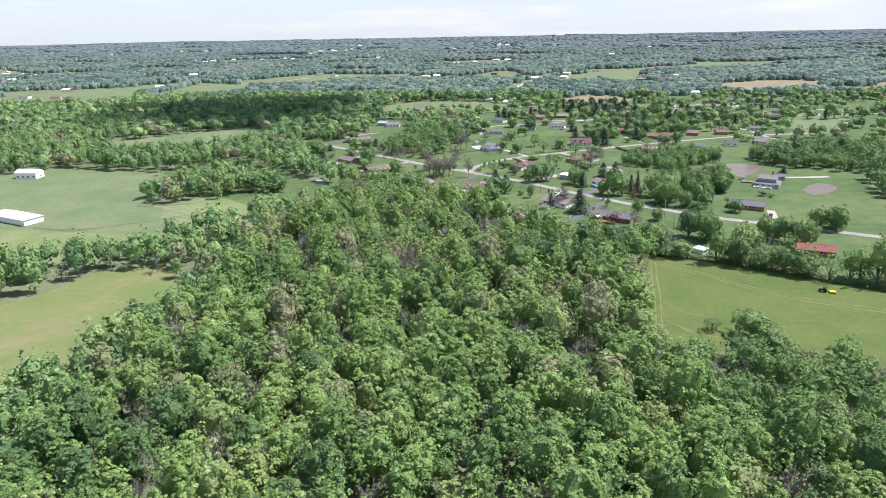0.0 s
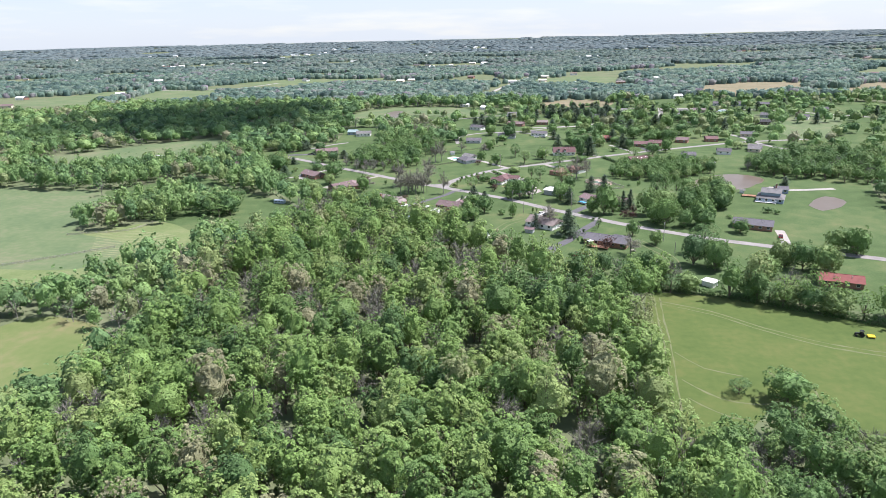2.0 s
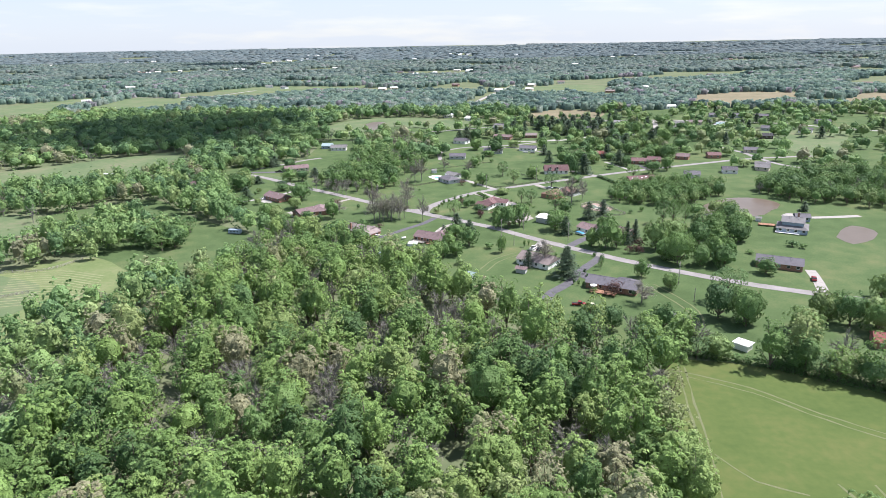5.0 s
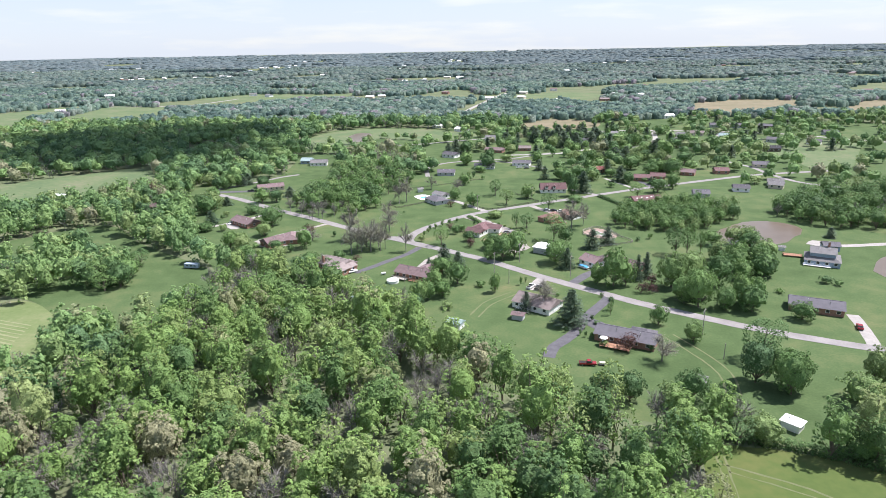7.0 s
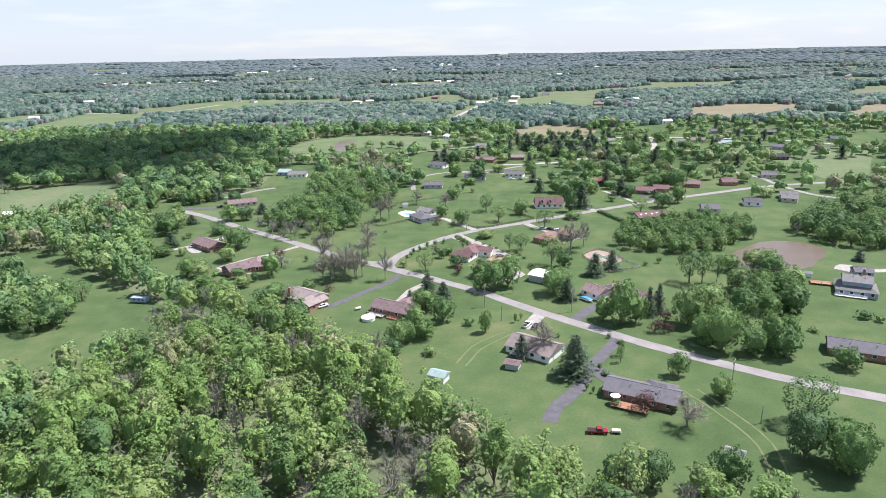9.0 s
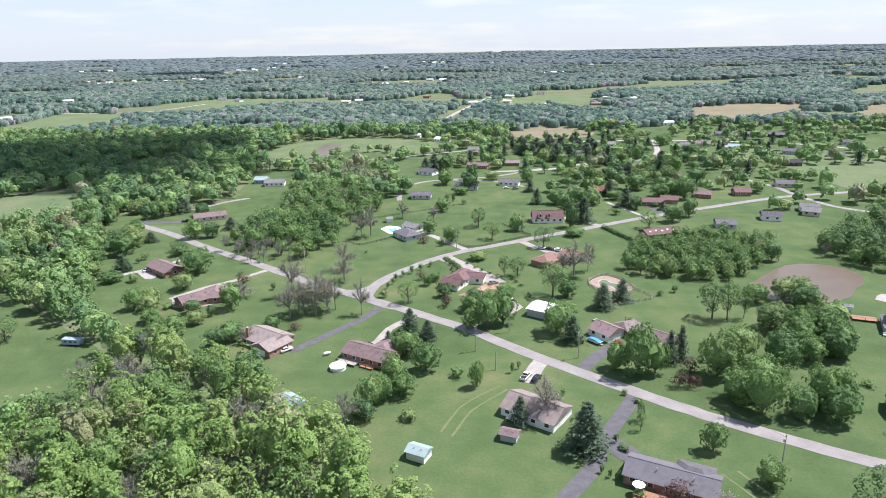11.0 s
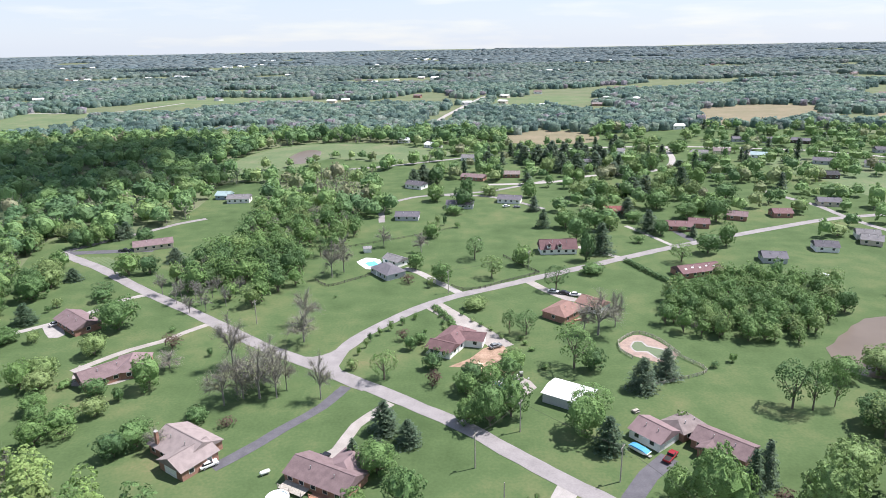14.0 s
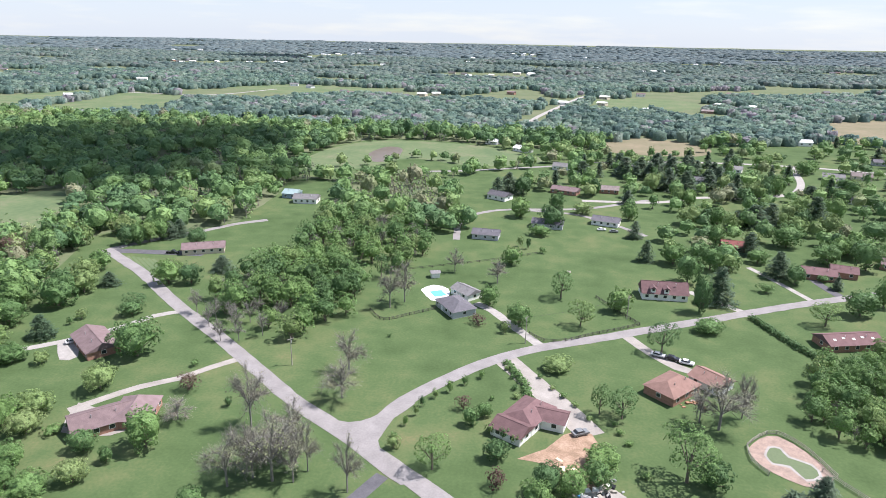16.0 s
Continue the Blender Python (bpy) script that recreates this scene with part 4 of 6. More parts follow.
for k in range(5):
    light = part("skylight", box(0, 0, 0, 0.9, 0.7, 0.1), WHITE, ranch, "pale roof skylight")
    light.matrix_basis = pose(-7 + 3.4 * k, -2.4 + 0.5 * (k % 2), 3.62 + 0.21 * (k % 2), math.degrees(math.atan(0.42)), 0, 0)
house(152, 424, -25, [(0, 0, 0, 10, 8.5, 5.4, 0), (0, -0.5, 0, 14, 12.5, 2.5, 5.5)], "grey", "blue", "two-storey blue house with slate hip roof and porch", chimney=(2, 1, 9.5))
house(165, 443, -11, R(7, 6), "slate", "blue", "blue garage with slate roof", "garage", category="garage")
house(123, 369, -23, R(18, 9), "slate", "brick", "long brick ranch house with slate roof")
house(79, 289, -45, R(4.6, 3.8, 2.4, 1.6), "white", "white", "small open shed with white roof", "shed", windows=False, category="shed")
house(129, 292, -17, R(15, 8), "red", "brick", "brick house with red roof")
house(-283, 317, -20, R(28, 11, 3.4), "white", "white", "long white metal barn", "barn", windows=False, pitch=0.3, category="barn")
house(-362, 425, 2, R(16, 9, 4.5), "white", "white", "white farmhouse with outbuildings")
house(-12, 351, -25, R(5.0, 4.0, 2.4), "teal", "white", "small white shed with teal metal roof", "shed", windows=False, category="shed")
house(-50, 374, -40, R(7, 5, 2.5), "teal", "white", "garden shed with teal metal roof", "shed", windows=False, category="shed")
house(62, 312, -30, R(4, 3, 2.2), "grey", "grey", "small grey garden shed standing on a lawn", "shed", windows=False, category="shed")
# farther houses
FAR_HOUSES = [
    (88, 642, -3, 10, "red", "brick"), (115, 609, -10, 13, "maroon", "brick"), (127, 614, -15, 10, "maroon", "brick"), (179, 633, -3, 10, "maroon", "brick"),
    (171, 572, -12, 10, "slate", "white"), (197, 809, 10, 12, "grey", "white"), (191, 756, -30, 14, "slate", "white"), (31, 673, -15, 14, "slate", "white"),
    (140, 557, -9, 10, "slate", "grey"), (218, 657, -15, 12, "slate", "beige"), (198, 581, -30, 9, "grey", "beige"), (38, 751, -4, 12, "tan", "brick"),
    (10, 742, -20, 17, "brown", "brick"), (-154, 585, 25, 18, "brown", "beige"),
    (-30, 635, -3, 13, "slate", "grey"), (0, 661, -5, 16, "slate", "grey"), (201, 590, -20, 10, "grey", "white"), (153, 628, -25, 10, "brown", "brick"), (130, 752, -10, 12, "slate", "grey"), (105, 797, 10, 12, "slate", "white"),
]
for hx, hy, hr, hl, rf, wl in FAR_HOUSES:
    house(hx, hy, hr, R(hl, 8.5, 2.7), rf, wl, f"{wl} house with {rf} roof among lawns")
FAR_HOUSES_2 = [
    (-155, 692, -5, 9, "teal", "blue"), (-142, 682, 5, 14, "grey", "white"), (259, 734, -4, 12, "black", "dark"), (-133, 1205, -9, 15, "white", "white"), (-25, 894, -40, 16, "white", "white"), (94, 1219, -10, 20, "slate", "white"),
    (429, 1063, -30, 16, "brown", "dark"), (318, 890, -40, 16, "slate", "dark"), (313, 771, -32, 12, "slate", "white"), (247, 817, -26, 12, "teal", "white"),
    (203, 831, -20, 14, "grey", "white"), (225, 839, -15, 13, "tan", "beige"), (289, 899, -5, 16, "slate", "grey"), (359, 834, -10, 14, "slate", "grey"), (-165, 1188, -8, 14, "white", "white"), (-143, 1221, 12, 12, "grey", "white"), (-70, 1273, -20, 16, "slate", "white"), (-54, 1146, 10, 12, "white", "beige"), (-55, 929, -12, 11, "white", "white"),
    (8, 822, -15, 12, "grey", "white"), (-276, 1045, -18, 18, "maroon", "white"), (-462, 1076, -5, 14, "grey", "white"), (206, 1270, -15, 15, "tan", "brick"), (267, 905, -10, 13, "slate", "grey"), (283, 787, -30, 13, "slate", "grey"),
    (-209, 528, -2, 13, "brown", "dark"), (-289, 554, -10, 12, "white", "white"), (137, 845, -21, 13, "grey", "white"), (-30, 717, -30, 13, "slate", "white"),
]
for hx, hy, hr, hl, rf, wl in FAR_HOUSES_2:
    house(hx, hy, hr, R(hl, 9, 3.0), rf, wl, f"far {wl} house with {rf} roof")
house(283, 2321, -10, R(90, 22, 6), "white", "white", "long white building on a far rise", "barn", windows=False, pitch=0.2, category="building")

CLOUD = material("white_cloud", [(0.3, (0.85, 0.85, 0.87)), (0.7, (0.95, 0.95, 0.95))], size=60, rough=1.0)
CLOUD.node_tree.nodes.new("ShaderNodeBsdfTransparent")
cloud_mix = CLOUD.node_tree.nodes.new("ShaderNodeMixShader")
cloud_mix.inputs[0].default_value = 0.5  # thin enough for some sun to come through
CLOUD.node_tree.links.new(CLOUD.node_tree.nodes["Principled BSDF"].outputs[0], cloud_mix.inputs[1])
CLOUD.node_tree.links.new(CLOUD.node_tree.nodes["Transparent BSDF"].outputs[0], cloud_mix.inputs[2])
CLOUD.node_tree.links.new(cloud_mix.outputs[0], CLOUD.node_tree.nodes["Material Output"].inputs[0])
for cx, cy, sx, sy, seed in ((-350, 780, 190, 105, 3), (-960, 2560, 190, 110, 8)):
    cx, cy, cz, cbm = cloud(cx + to_sun.x / to_sun.z * 800, cy + to_sun.y / to_sun.z * 800, 800, sx, sy, 60, seed)
    cob = ob_from("cloud", cbm, CLOUD, smooth=True)
    cob.location = (cx, cy, cz)
    tagged(cob, "white fair-weather cloud high above the valley", "cloud", "", "structure")

# single trees and shrubs: x, y, half-width, height
BROAD_1 = [
    (-172.7, 516.1, 6.7, 12.6), (-188.3, 514.1, 7.5, 12.8), (-173.5, 530.6, 5.8, 9.6), (-201, 543.2, 6.4, 12), (-122.8, 488.1, 7.3, 12.5), (-142.9, 515.3, 4.2, 5.4),
    (-215.4, 578, 8.5, 13), (-222, 568.3, 8.4, 12.9), (-182.8, 553.3, 5, 9.5), (-147.2, 545.3, 5.7, 10.8), (-138.2, 546.6, 4.5, 9.8), (-161.8, 592.9, 5.4, 8.7),
    (-193.2, 585.5, 4.8, 10.7), (-189.7, 588.9, 4.9, 10.7), (-186.1, 592.4, 4.9, 10.8), (-183, 596.7, 4.9, 10.8), (-130, 455, 4.9, 6.4), (-131.4, 446.4, 4.1, 9.6),
    (-120.9, 468.4, 5.1, 7.5), (-106.3, 442.4, 3.6, 5.6), (-98.1, 439.4, 1.8, 4.7), (-92.7, 446.4, 4.8, 11.9), (-100.9, 431.7, 3.6, 5.8), (-113.9, 427.1, 2.9, 6.4),
]
BROAD_2 = [
    (-86.2, 413.5, 4, 7.5), (-82.4, 417.7, 4.4, 8.2), (-71.5, 429.4, 3.4, 4.4), (-109.4, 418.2, 4, 7.4), (-14.7, 597.1, 4.3, 9.1), (-19.9, 549.7, 3.6, 8.8),
    (-7.8, 533.3, 5.1, 8.9), (-3.6, 644.5, 5.5, 6.1), (-16.8, 470.8, 2.2, 5.8), (-13.6, 475.6, 2.2, 4.5), (-9, 457.8, 3.1, 5.8), (5.3, 505.3, 5, 4.5),
    (3, 448, 3.9, 7.8), (8.6, 448.1, 3.9, 7.1), (14.3, 452.4, 3.7, 6.6), (27.8, 553.8, 4.5, 10.2), (56.3, 613.3, 5.8, 11), (58.3, 590.5, 5.4, 13.9),
    (57.2, 559.5, 3.8, 15.9), (71.1, 608.8, 5.3, 12.2), (81.6, 646.9, 4.3, 11.2), (56.7, 542.4, 5.2, 5.1), (102.4, 598.1, 4.5, 8.6), (115.6, 651.4, 7.4, 12.7),
]
BROAD_3 = [
    (125.4, 628.7, 7, 10.8), (115.4, 568.3, 5.9, 11.5), (139.5, 622.5, 6.5, 13.5), (139.5, 640.4, 8.8, 11), (145.2, 680.1, 5.8, 11.2), (128, 579.1, 4.2, 12.8),
    (162.2, 668.7, 6.8, 12.9), (126.7, 674.1, 6.3, 10.7), (94.6, 622.6, 4.8, 7.4), (40.3, 456.6, 3.6, 8.1), (111.7, 449.8, 4.8, 7.9), (128.4, 450.4, 11.1, 10.8),
    (106.5, 426.2, 5.9, 9.1), (115.2, 416.7, 8.5, 16.3), (127.5, 425.3, 6.1, 11.8), (139.7, 499.3, 3.8, 9.9), (46.5, 396.9, 3.8, 9.4), (52.6, 393.5, 6.2, 17.7),
    (57.7, 393.6, 4, 12.3), (-20, 407.1, 5.4, 8.6), (-12.8, 395.6, 4.6, 10.3), (-22.4, 388, 4.4, 10.5), (-18.5, 381, 4.1, 8.1), (-27.2, 374.7, 4.2, 10),
]
BROAD_4 = [
    (-29, 368.5, 4.1, 6.3), (-24.2, 378, 3.4, 8.2), (2.9, 385.6, 2.5, 8.7), (1.8, 428.3, 4.1, 8.1), (7.3, 426.9, 4.9, 13.3), (13.2, 431.1, 5, 13),
    (1.1, 442.8, 3.7, 7.2), (31.4, 423, 6.2, 11.7), (16.1, 459.8, 4.8, 5.4), (75.9, 391.9, 6.4, 15.6), (81.4, 376.1, 10.7, 14.9), (86.4, 402, 6.7, 12.5),
    (96.4, 395.7, 6.6, 14.8), (89.5, 368.9, 4.5, 9.6), (100.6, 371.1, 9.1, 15.1), (114.7, 409.6, 11.9, 24.1), (61.1, 354, 3.2, 8.4), (69.3, 340.4, 3.4, 7.9),
    (82.3, 309.2, 10.2, 15.7), (57.2, 302.9, 4.4, 10), (50.2, 299.3, 4.2, 7.6), (31.2, 299.3, 4.8, 11.1), (39.3, 301, 4.2, 10), (113.7, 359.3, 4.5, 7.5),
]
BROAD_5 = [
    (57.2, 285.4, 5, 8.8), (68.8, 282.2, 4.8, 8.9), (89.2, 276.4, 5.2, 8.8), (100.5, 270.6, 5.4, 9.6), (107.4, 266.3, 5.8, 9.8),
    (113.6, 262.6, 5.8, 10.3), (75, 204, 6.3, 10.5), (117.8, 315.2, 8.2, 12.3), (125.5, 305.3, 9.6, 15.5), (148.9, 329.9, 9.2, 14.6), (103.9, 301.5, 6.4, 9.6),
    (-162.7, 395.4, 11.2, 12.3), (-16.7, 731.9, 6.9, 13.9), (-15.5, 677.7, 6.3, 12), (4.7, 693.8, 4.7, 13.1), (1.9, 659.5, 6.5, 13.7), (19.1, 691.4, 5.6, 7.7),
    (27.8, 741.8, 5.3, 12.5), (44.1, 684.7, 4.6, 10.8), (65.1, 759.5, 6.6, 12.9), (130, 752.8, 8.6, 16.7), (145.8, 772.1, 9, 17.6), (98.8, 680.3, 4.1, 7.8),
]
BROAD_6 = [
    (89.1, 685.4, 7.8, 13.6), (79.8, 726.3, 7.9, 13.8), (75.1, 681.8, 7.1, 12.2), (133.6, 695.6, 8.3, 13.1), (159.8, 712.2, 6.4, 14.5), (180.9, 756.2, 5.9, 9.8),
    (142.3, 859.9, 6.9, 10.6), (165, 866.3, 8, 11.7), (187.1, 845.1, 6.9, 11.6), (199.8, 796.3, 8.6, 10.3),
]
BROAD_7 = [
    (-210, 533, 8, 12), (-199, 535, 7, 11.5), (-187, 512, 7, 12), (-179, 528, 6.5, 11), (-180, 541, 6, 10), (-220, 606, 8, 12), (-236, 612, 8, 12), (-205, 600, 6, 10),
    (-157, 477, 4.6, 6), (-125, 446, 4.4, 6.5), (-119, 434, 4.2, 6.5), (-106, 425, 4.4, 7), (118, 404, 6, 10), (108, 402, 5, 9), (-178, 500, 6, 10), (-170, 485, 5, 8),
]
BROAD = BROAD_7 + BROAD_1 + BROAD_2 + BROAD_3 + BROAD_4 + BROAD_5 + BROAD_6
CONIFER_1 = [
    (-160.5, 493.7, 4.1, 8.9), (-168.5, 539, 3.6, 6.2), (-133.4, 563.1, 4.2, 7.8), (-179.4, 599.7, 3.9, 9.7), (-176.9, 604, 4, 9.7), (44.6, 614.7, 3.6, 11.5),
    (43.4, 650.3, 3.7, 10.1), (66, 570.3, 5.6, 16.8), (97.7, 605, 5.2, 13.2), (117.4, 594.8, 2.3, 6.6), (99.7, 684, 4.1, 10), (94, 634.6, 4.7, 12.7),
    (52, 445, 4.0, 11.5), (61, 452.5, 3.7, 10.5), (63.9, 400.1, 2.4, 13.1), (68.3, 403.1, 2.5, 13.3), (-26.5, 411.8, 1.8, 7.2), (14.3, 366.6, 2.7, 9),
    (-20.2, 424.2, 3.6, 10.2), (-13.5, 418.7, 3.1, 7.9), (35.9, 415.7, 3.5, 10.8), (175, 462.7, 2.6, 6.3), (29.7, 354.1, 5, 15.4), (-25.9, 733.8, 7, 15.3),
]
CONIFER_2 = [
    (-32.3, 724.3, 5.1, 13.5), (46.9, 721.5, 4.2, 10), (77, 767.3, 7.6, 17.2), (87.5, 761.6, 7.5, 17), (103.5, 773.9, 7.8, 16), (53.3, 807.7, 7.4, 16.1),
    (64.4, 810.6, 7.4, 16.3), (79, 835.6, 6.5, 15.6), (112.7, 752, 6.7, 11.4), (109.5, 686.2, 8.1, 14), (120.5, 694.4, 6.6, 13.4), (145, 700.1, 6.2, 17.8),
    (166.6, 772.9, 4, 7.9), (22.7, 804, 7.3, 11.6), (118.2, 808.3, 7.1, 11.2),
]
CONIFER = CONIFER_1 + CONIFER_2
RUSSET_1 = [
    (-225.3, 552.8, 6.2, 14.7), (-96.7, 472.7, 3.7, 5.4), (-62.4, 426.5, 2.5, 3.2), (-22.2, 532.6, 3.4, 4.1), (-19.6, 477.8, 2.4, 4.4), (-8.1, 447.8, 2.9, 5.2),
    (68.6, 394.5, 3.3, 5.3), (62.3, 385.2, 2.7, 5), (66.4, 385.1, 2.4, 4.5), (45.8, 333.4, 4.1, 6.9),
]
RUSSET = RUSSET_1
LEAFLESS_1 = [
    (-91.8, 459, 3.5, 5.5), (-71.6, 459.1, 3.7, 14.3), (-57.8, 440.6, 4.6, 12.2), (-62.5, 440.6, 3.3, 10.7), (-66.8, 436.9, 4, 10.1), (-76.4, 415.8, 2.2, 6.8),
    (-55.6, 540.2, 3.6, 15.6), (-51.5, 546.5, 4.3, 15.6), (-37.8, 582.5, 3, 9.7), (-18.9, 573.2, 3.3, 9.2), (-55.9, 491.7, 4.1, 10), (-53.4, 477.1, 4.6, 8.6),
    (-40.1, 440.1, 2.7, 10.8), (-51.2, 445.3, 2.3, 9.7), (46.7, 481.1, 5.6, 14.8), (42.4, 483.9, 3.3, 10), (54, 487.8, 2.6, 12.7), (21.4, 368, 4.1, 11.5),
    (-33.2, 366.4, 2.8, 9.1), (54.9, 325.9, 3.6, 9),
]
LEAFLESS = LEAFLESS_1 + [(-55, 447.5, 3.4, 9.5), (-58.5, 455, 3, 9.5), (-61, 448, 3.6, 10), (-65, 443, 3.2, 9.5), (-53, 441, 3, 9)]
SHRUBS_1 = [
    (-158.3, 503.9, 1.3, 2.9), (-157.5, 508.4, 2.3, 3.9), (-162.4, 481.7, 3.5, 3.1), (-147.4, 477.9, 2.9, 4.2), (-118.6, 447.4, 2.8, 2.3), (-102.3, 485.7, 1.4, 2.4),
    (-81.9, 467.1, 1.4, 3), (-12.3, 527.4, 1.8, 4.7), (-49.7, 516.6, 0.9, 1.3), (-12.6, 624.5, 1.6, 5.8), (-8.4, 621, 1.5, 5.7), (-1.6, 616, 2, 3),
    (-33.2, 467.5, 1, 3), (-31.5, 472.4, 1, 3.4), (-30.8, 477.1, 1, 3.4), (-28.1, 482, 1.1, 3.4), (-24.7, 485.8, 1.2, 3.9), (-21, 490.6, 1.1, 3.6),
    (-16.6, 495.4, 1.1, 2.9), (-35.0, 462.0, 1.1, 1.4), (-34.0, 457.5, 1.9, 4.0), (-12.4, 484.2, 0.9, 1.3), (-11, 468.2, 1.8, 3.1), (-7.7, 466.4, 1.8, 3.4),
]
SHRUBS_2 = [
    (-4.2, 465.3, 2.1, 3.2), (-9.6, 501.8, 1, 1.4), (-7.6, 497.1, 1.1, 1.6), (-6.5, 490.9, 1.1, 1.9), (-5.9, 486.1, 1.1, 1.8), (0.3, 498.8, 1.1, 1.5),
    (4, 493, 1.1, 1.5), (7.1, 489.1, 1.2, 1.6), (10.2, 485.3, 1.2, 1.6), (13.7, 479.1, 1.2, 1.5), (20.1, 477.7, 1.2, 1.7), (21.2, 473.9, 1.2, 1.6),
    (22.9, 469.6, 1.2, 1.6), (87.7, 585.4, 3.8, 4), (115.3, 603.2, 2.6, 3.5), (77.5, 457.8, 1.5, 2.4), (84, 461.1, 1.6, 3.1), (57.5, 426.5, 1.9, 4.4),
    (45.4, 380.9, 0.9, 2.1), (48.4, 376.8, 1.5, 1.3), (-2.9, 392, 2.6, 3), (-16, 367.9, 2.7, 3.4), (16.1, 396.6, 0.7, 2.9), (28.1, 381.5, 1.1, 1.7),
]
SHRUBS_3 = [
    (25.6, 457.4, 1.6, 1.8), (38.6, 336.3, 1.6, 2.6), (53.3, 332.9, 1.4, 2.7), (140.7, 397.1, 3, 3.1), (144.4, 394.1, 2.1, 2.4), (27.2, 347.4, 0.7, 2.4),
    (31.8, 345.1, 0.7, 2.4), (33.5, 343.5, 0.7, 2.4), (35.4, 342.9, 0.7, 2.4), (37.7, 357.4, 0.8, 2.5), (39.2, 354.3, 1.7, 1.6), (14, 394.2, 0.8, 3.8),
    (117.1, 385.7, 2.2, 2.1),
]
SHRUBS = SHRUBS_1 + SHRUBS_2 + SHRUBS_3
AIRY_1 = [
    (-145.6, 521.2, 4.3, 6.1), (-103.3, 420.9, 3.2, 3.6), (-66.6, 569.4, 4, 11), (6.6, 562.8, 5.1, 11.2), (13.3, 538.2, 4.6, 10.2), (-23.2, 451.3, 4.3, 9.6),
    (38.4, 523.1, 4.8, 11), (99.2, 556, 5.1, 9.6), (22.3, 481.6, 4.7, 9.1), (16.5, 482.6, 2.7, 9.6), (34.6, 457.7, 6.6, 14.9), (89.6, 434.7, 5.4, 14.8),
    (94.6, 433.8, 4, 15.5), (101.3, 435.3, 2.5, 12.9), (46.6, 367.3, 1.3, 6.1), (36.5, 433.3, 5.1, 8), (106.1, 421.2, 6.2, 12.1), (87.2, 328.6, 6.6, 14.2),
    (45.5, 362.7, 1.3, 5.7), (62.1, 281.3, 4.4, 7.7), (94.4, 271, 4.8, 9), (63.4, 207.7, 3.5, 4.8), (-163.4, 385.4, 5.9, 8.4), (-164, 417.5, 5.6, 8.8),
]
AIRY_2 = [
    (-209.1, 392.5, 7.1, 13.5), (-170.4, 392.8, 6.7, 12.6),
]
AIRY = AIRY_1 + AIRY_2

def tree_kind(name, shape, leaf, label, category, group):
    """The two meshes of a kind of tree, of half-width 1 and height 1."""
    r = np.percentile(np.hypot(shape.v[:, 0], shape.v[:, 1]), 93)
    shape.v = shape.v / [r, r, shape.v[:, 2].max()]
    return (name, shape_mesh(name + "_crown", shape, [leaf, INNER], (0, 3)), shape_mesh(name + "_trunk", shape, [GREY_BARK if "bare" in name else BARK], (1,)), label, category, group)


def plant(kind, x, y, r, h, turn):
    name, crown, trunk, label, category, group = kind
    top = empty(name, x, y, 0, turn)
    top.scale = (r, r, h)
    tagged(top, label, category, group)
    for n, me in (("crown", crown), ("trunk", trunk)):
        o = new(n, me)
        o.parent = top
    return top


YARD = [tree_kind("tree", broad_tree(100 + i, 1750, 0.31, h, r, b, 80, core=0.72, fat=(0.13, 0.22), loose=0.6, up=0.3, high=0.05), LEAF_YARD, "leafy green broadleaf tree on a lawn", "tree", "leafy yard trees")
        for i, (h, r, b) in enumerate([(11, 5.5, 0.5), (10, 5, 0.4), (12, 5.2, 0.7), (9, 5, 0.3)])]
THIN = [tree_kind("tree", broad_tree(110 + i, 1500, 0.25, h, r, b, 60, core=0.0, fat=(0.18, 0.3)), LEAF_YARD, "thinly leaved light green tree with visible limbs", "tree", "thin yard trees")
        for i, (h, r, b) in enumerate([(11, 4.6, 2.2), (12, 5, 2.6)])]
EVERGREEN = [tree_kind("conifer", spruce(120 + i, 1000, 11, 3.6, leaf=0.55), NEEDLE, "dark blue-green conifer with drooping tiers", "conifer", "conifers") for i in range(3)]
REDDISH = [tree_kind("tree", broad_tree(130 + i, 420, 0.32, 7, 4, 0.4, 44, core=0.62, loose=0.65), RED_LEAF, "low russet-leaved ornamental tree", "tree", "russet trees") for i in range(2)]
BARE = [tree_kind("bare_tree", bare_tree(140 + i, 1300, 13, 4.6, buds=1000, leaf=0.16), BUD_YARD, "grey tree still bare of leaves", "tree", "bare trees") for i in range(3)]
BUSH = [tree_kind("shrub", broad_tree(150 + i, 280, 0.17, 2.6, 1.6, 0.05, 30, core=0.62, loose=0.65), LEAF_YARD, "rounded green garden shrub", "shrub", "garden shrubs") for i in range(3)]


def plant_all():
    rng = np.random.default_rng(77)
    for rows, kinds in ((BROAD, YARD), (AIRY, THIN), (CONIFER, EVERGREEN), (RUSSET, REDDISH), (LEAFLESS, BARE), (SHRUBS, BUSH)):
        for x, y, r, h in rows:
            if kinds is BARE:
                r, h = (r * 1.35, h * 1.5) if -76 < x < -38 and 430 < y < 500 else (r * 1.3, h * 1.2)
            if kinds is EVERGREEN:
                r, h = r * 1.08, h * 0.92
            if r > 7.4 and kinds is YARD:  # a broad crown is a clump of three trees
                for k in range(3):
                    a = k * 2.1 + float(rng.uniform(0, 1.5))
                    plant(kinds[int(rng.integers(len(kinds)))], x + math.cos(a) * r * 0.48, y + math.sin(a) * r * 0.48, r * float(rng.uniform(0.5, 0.62)), min(h, 15) * float(rng.uniform(0.75, 1.0)), float(rng.uniform(0, 360)))
                continue
            plant(kinds[int(rng.integers(len(kinds)))], x, y, r, h, float(rng.uniform(0, 360)))


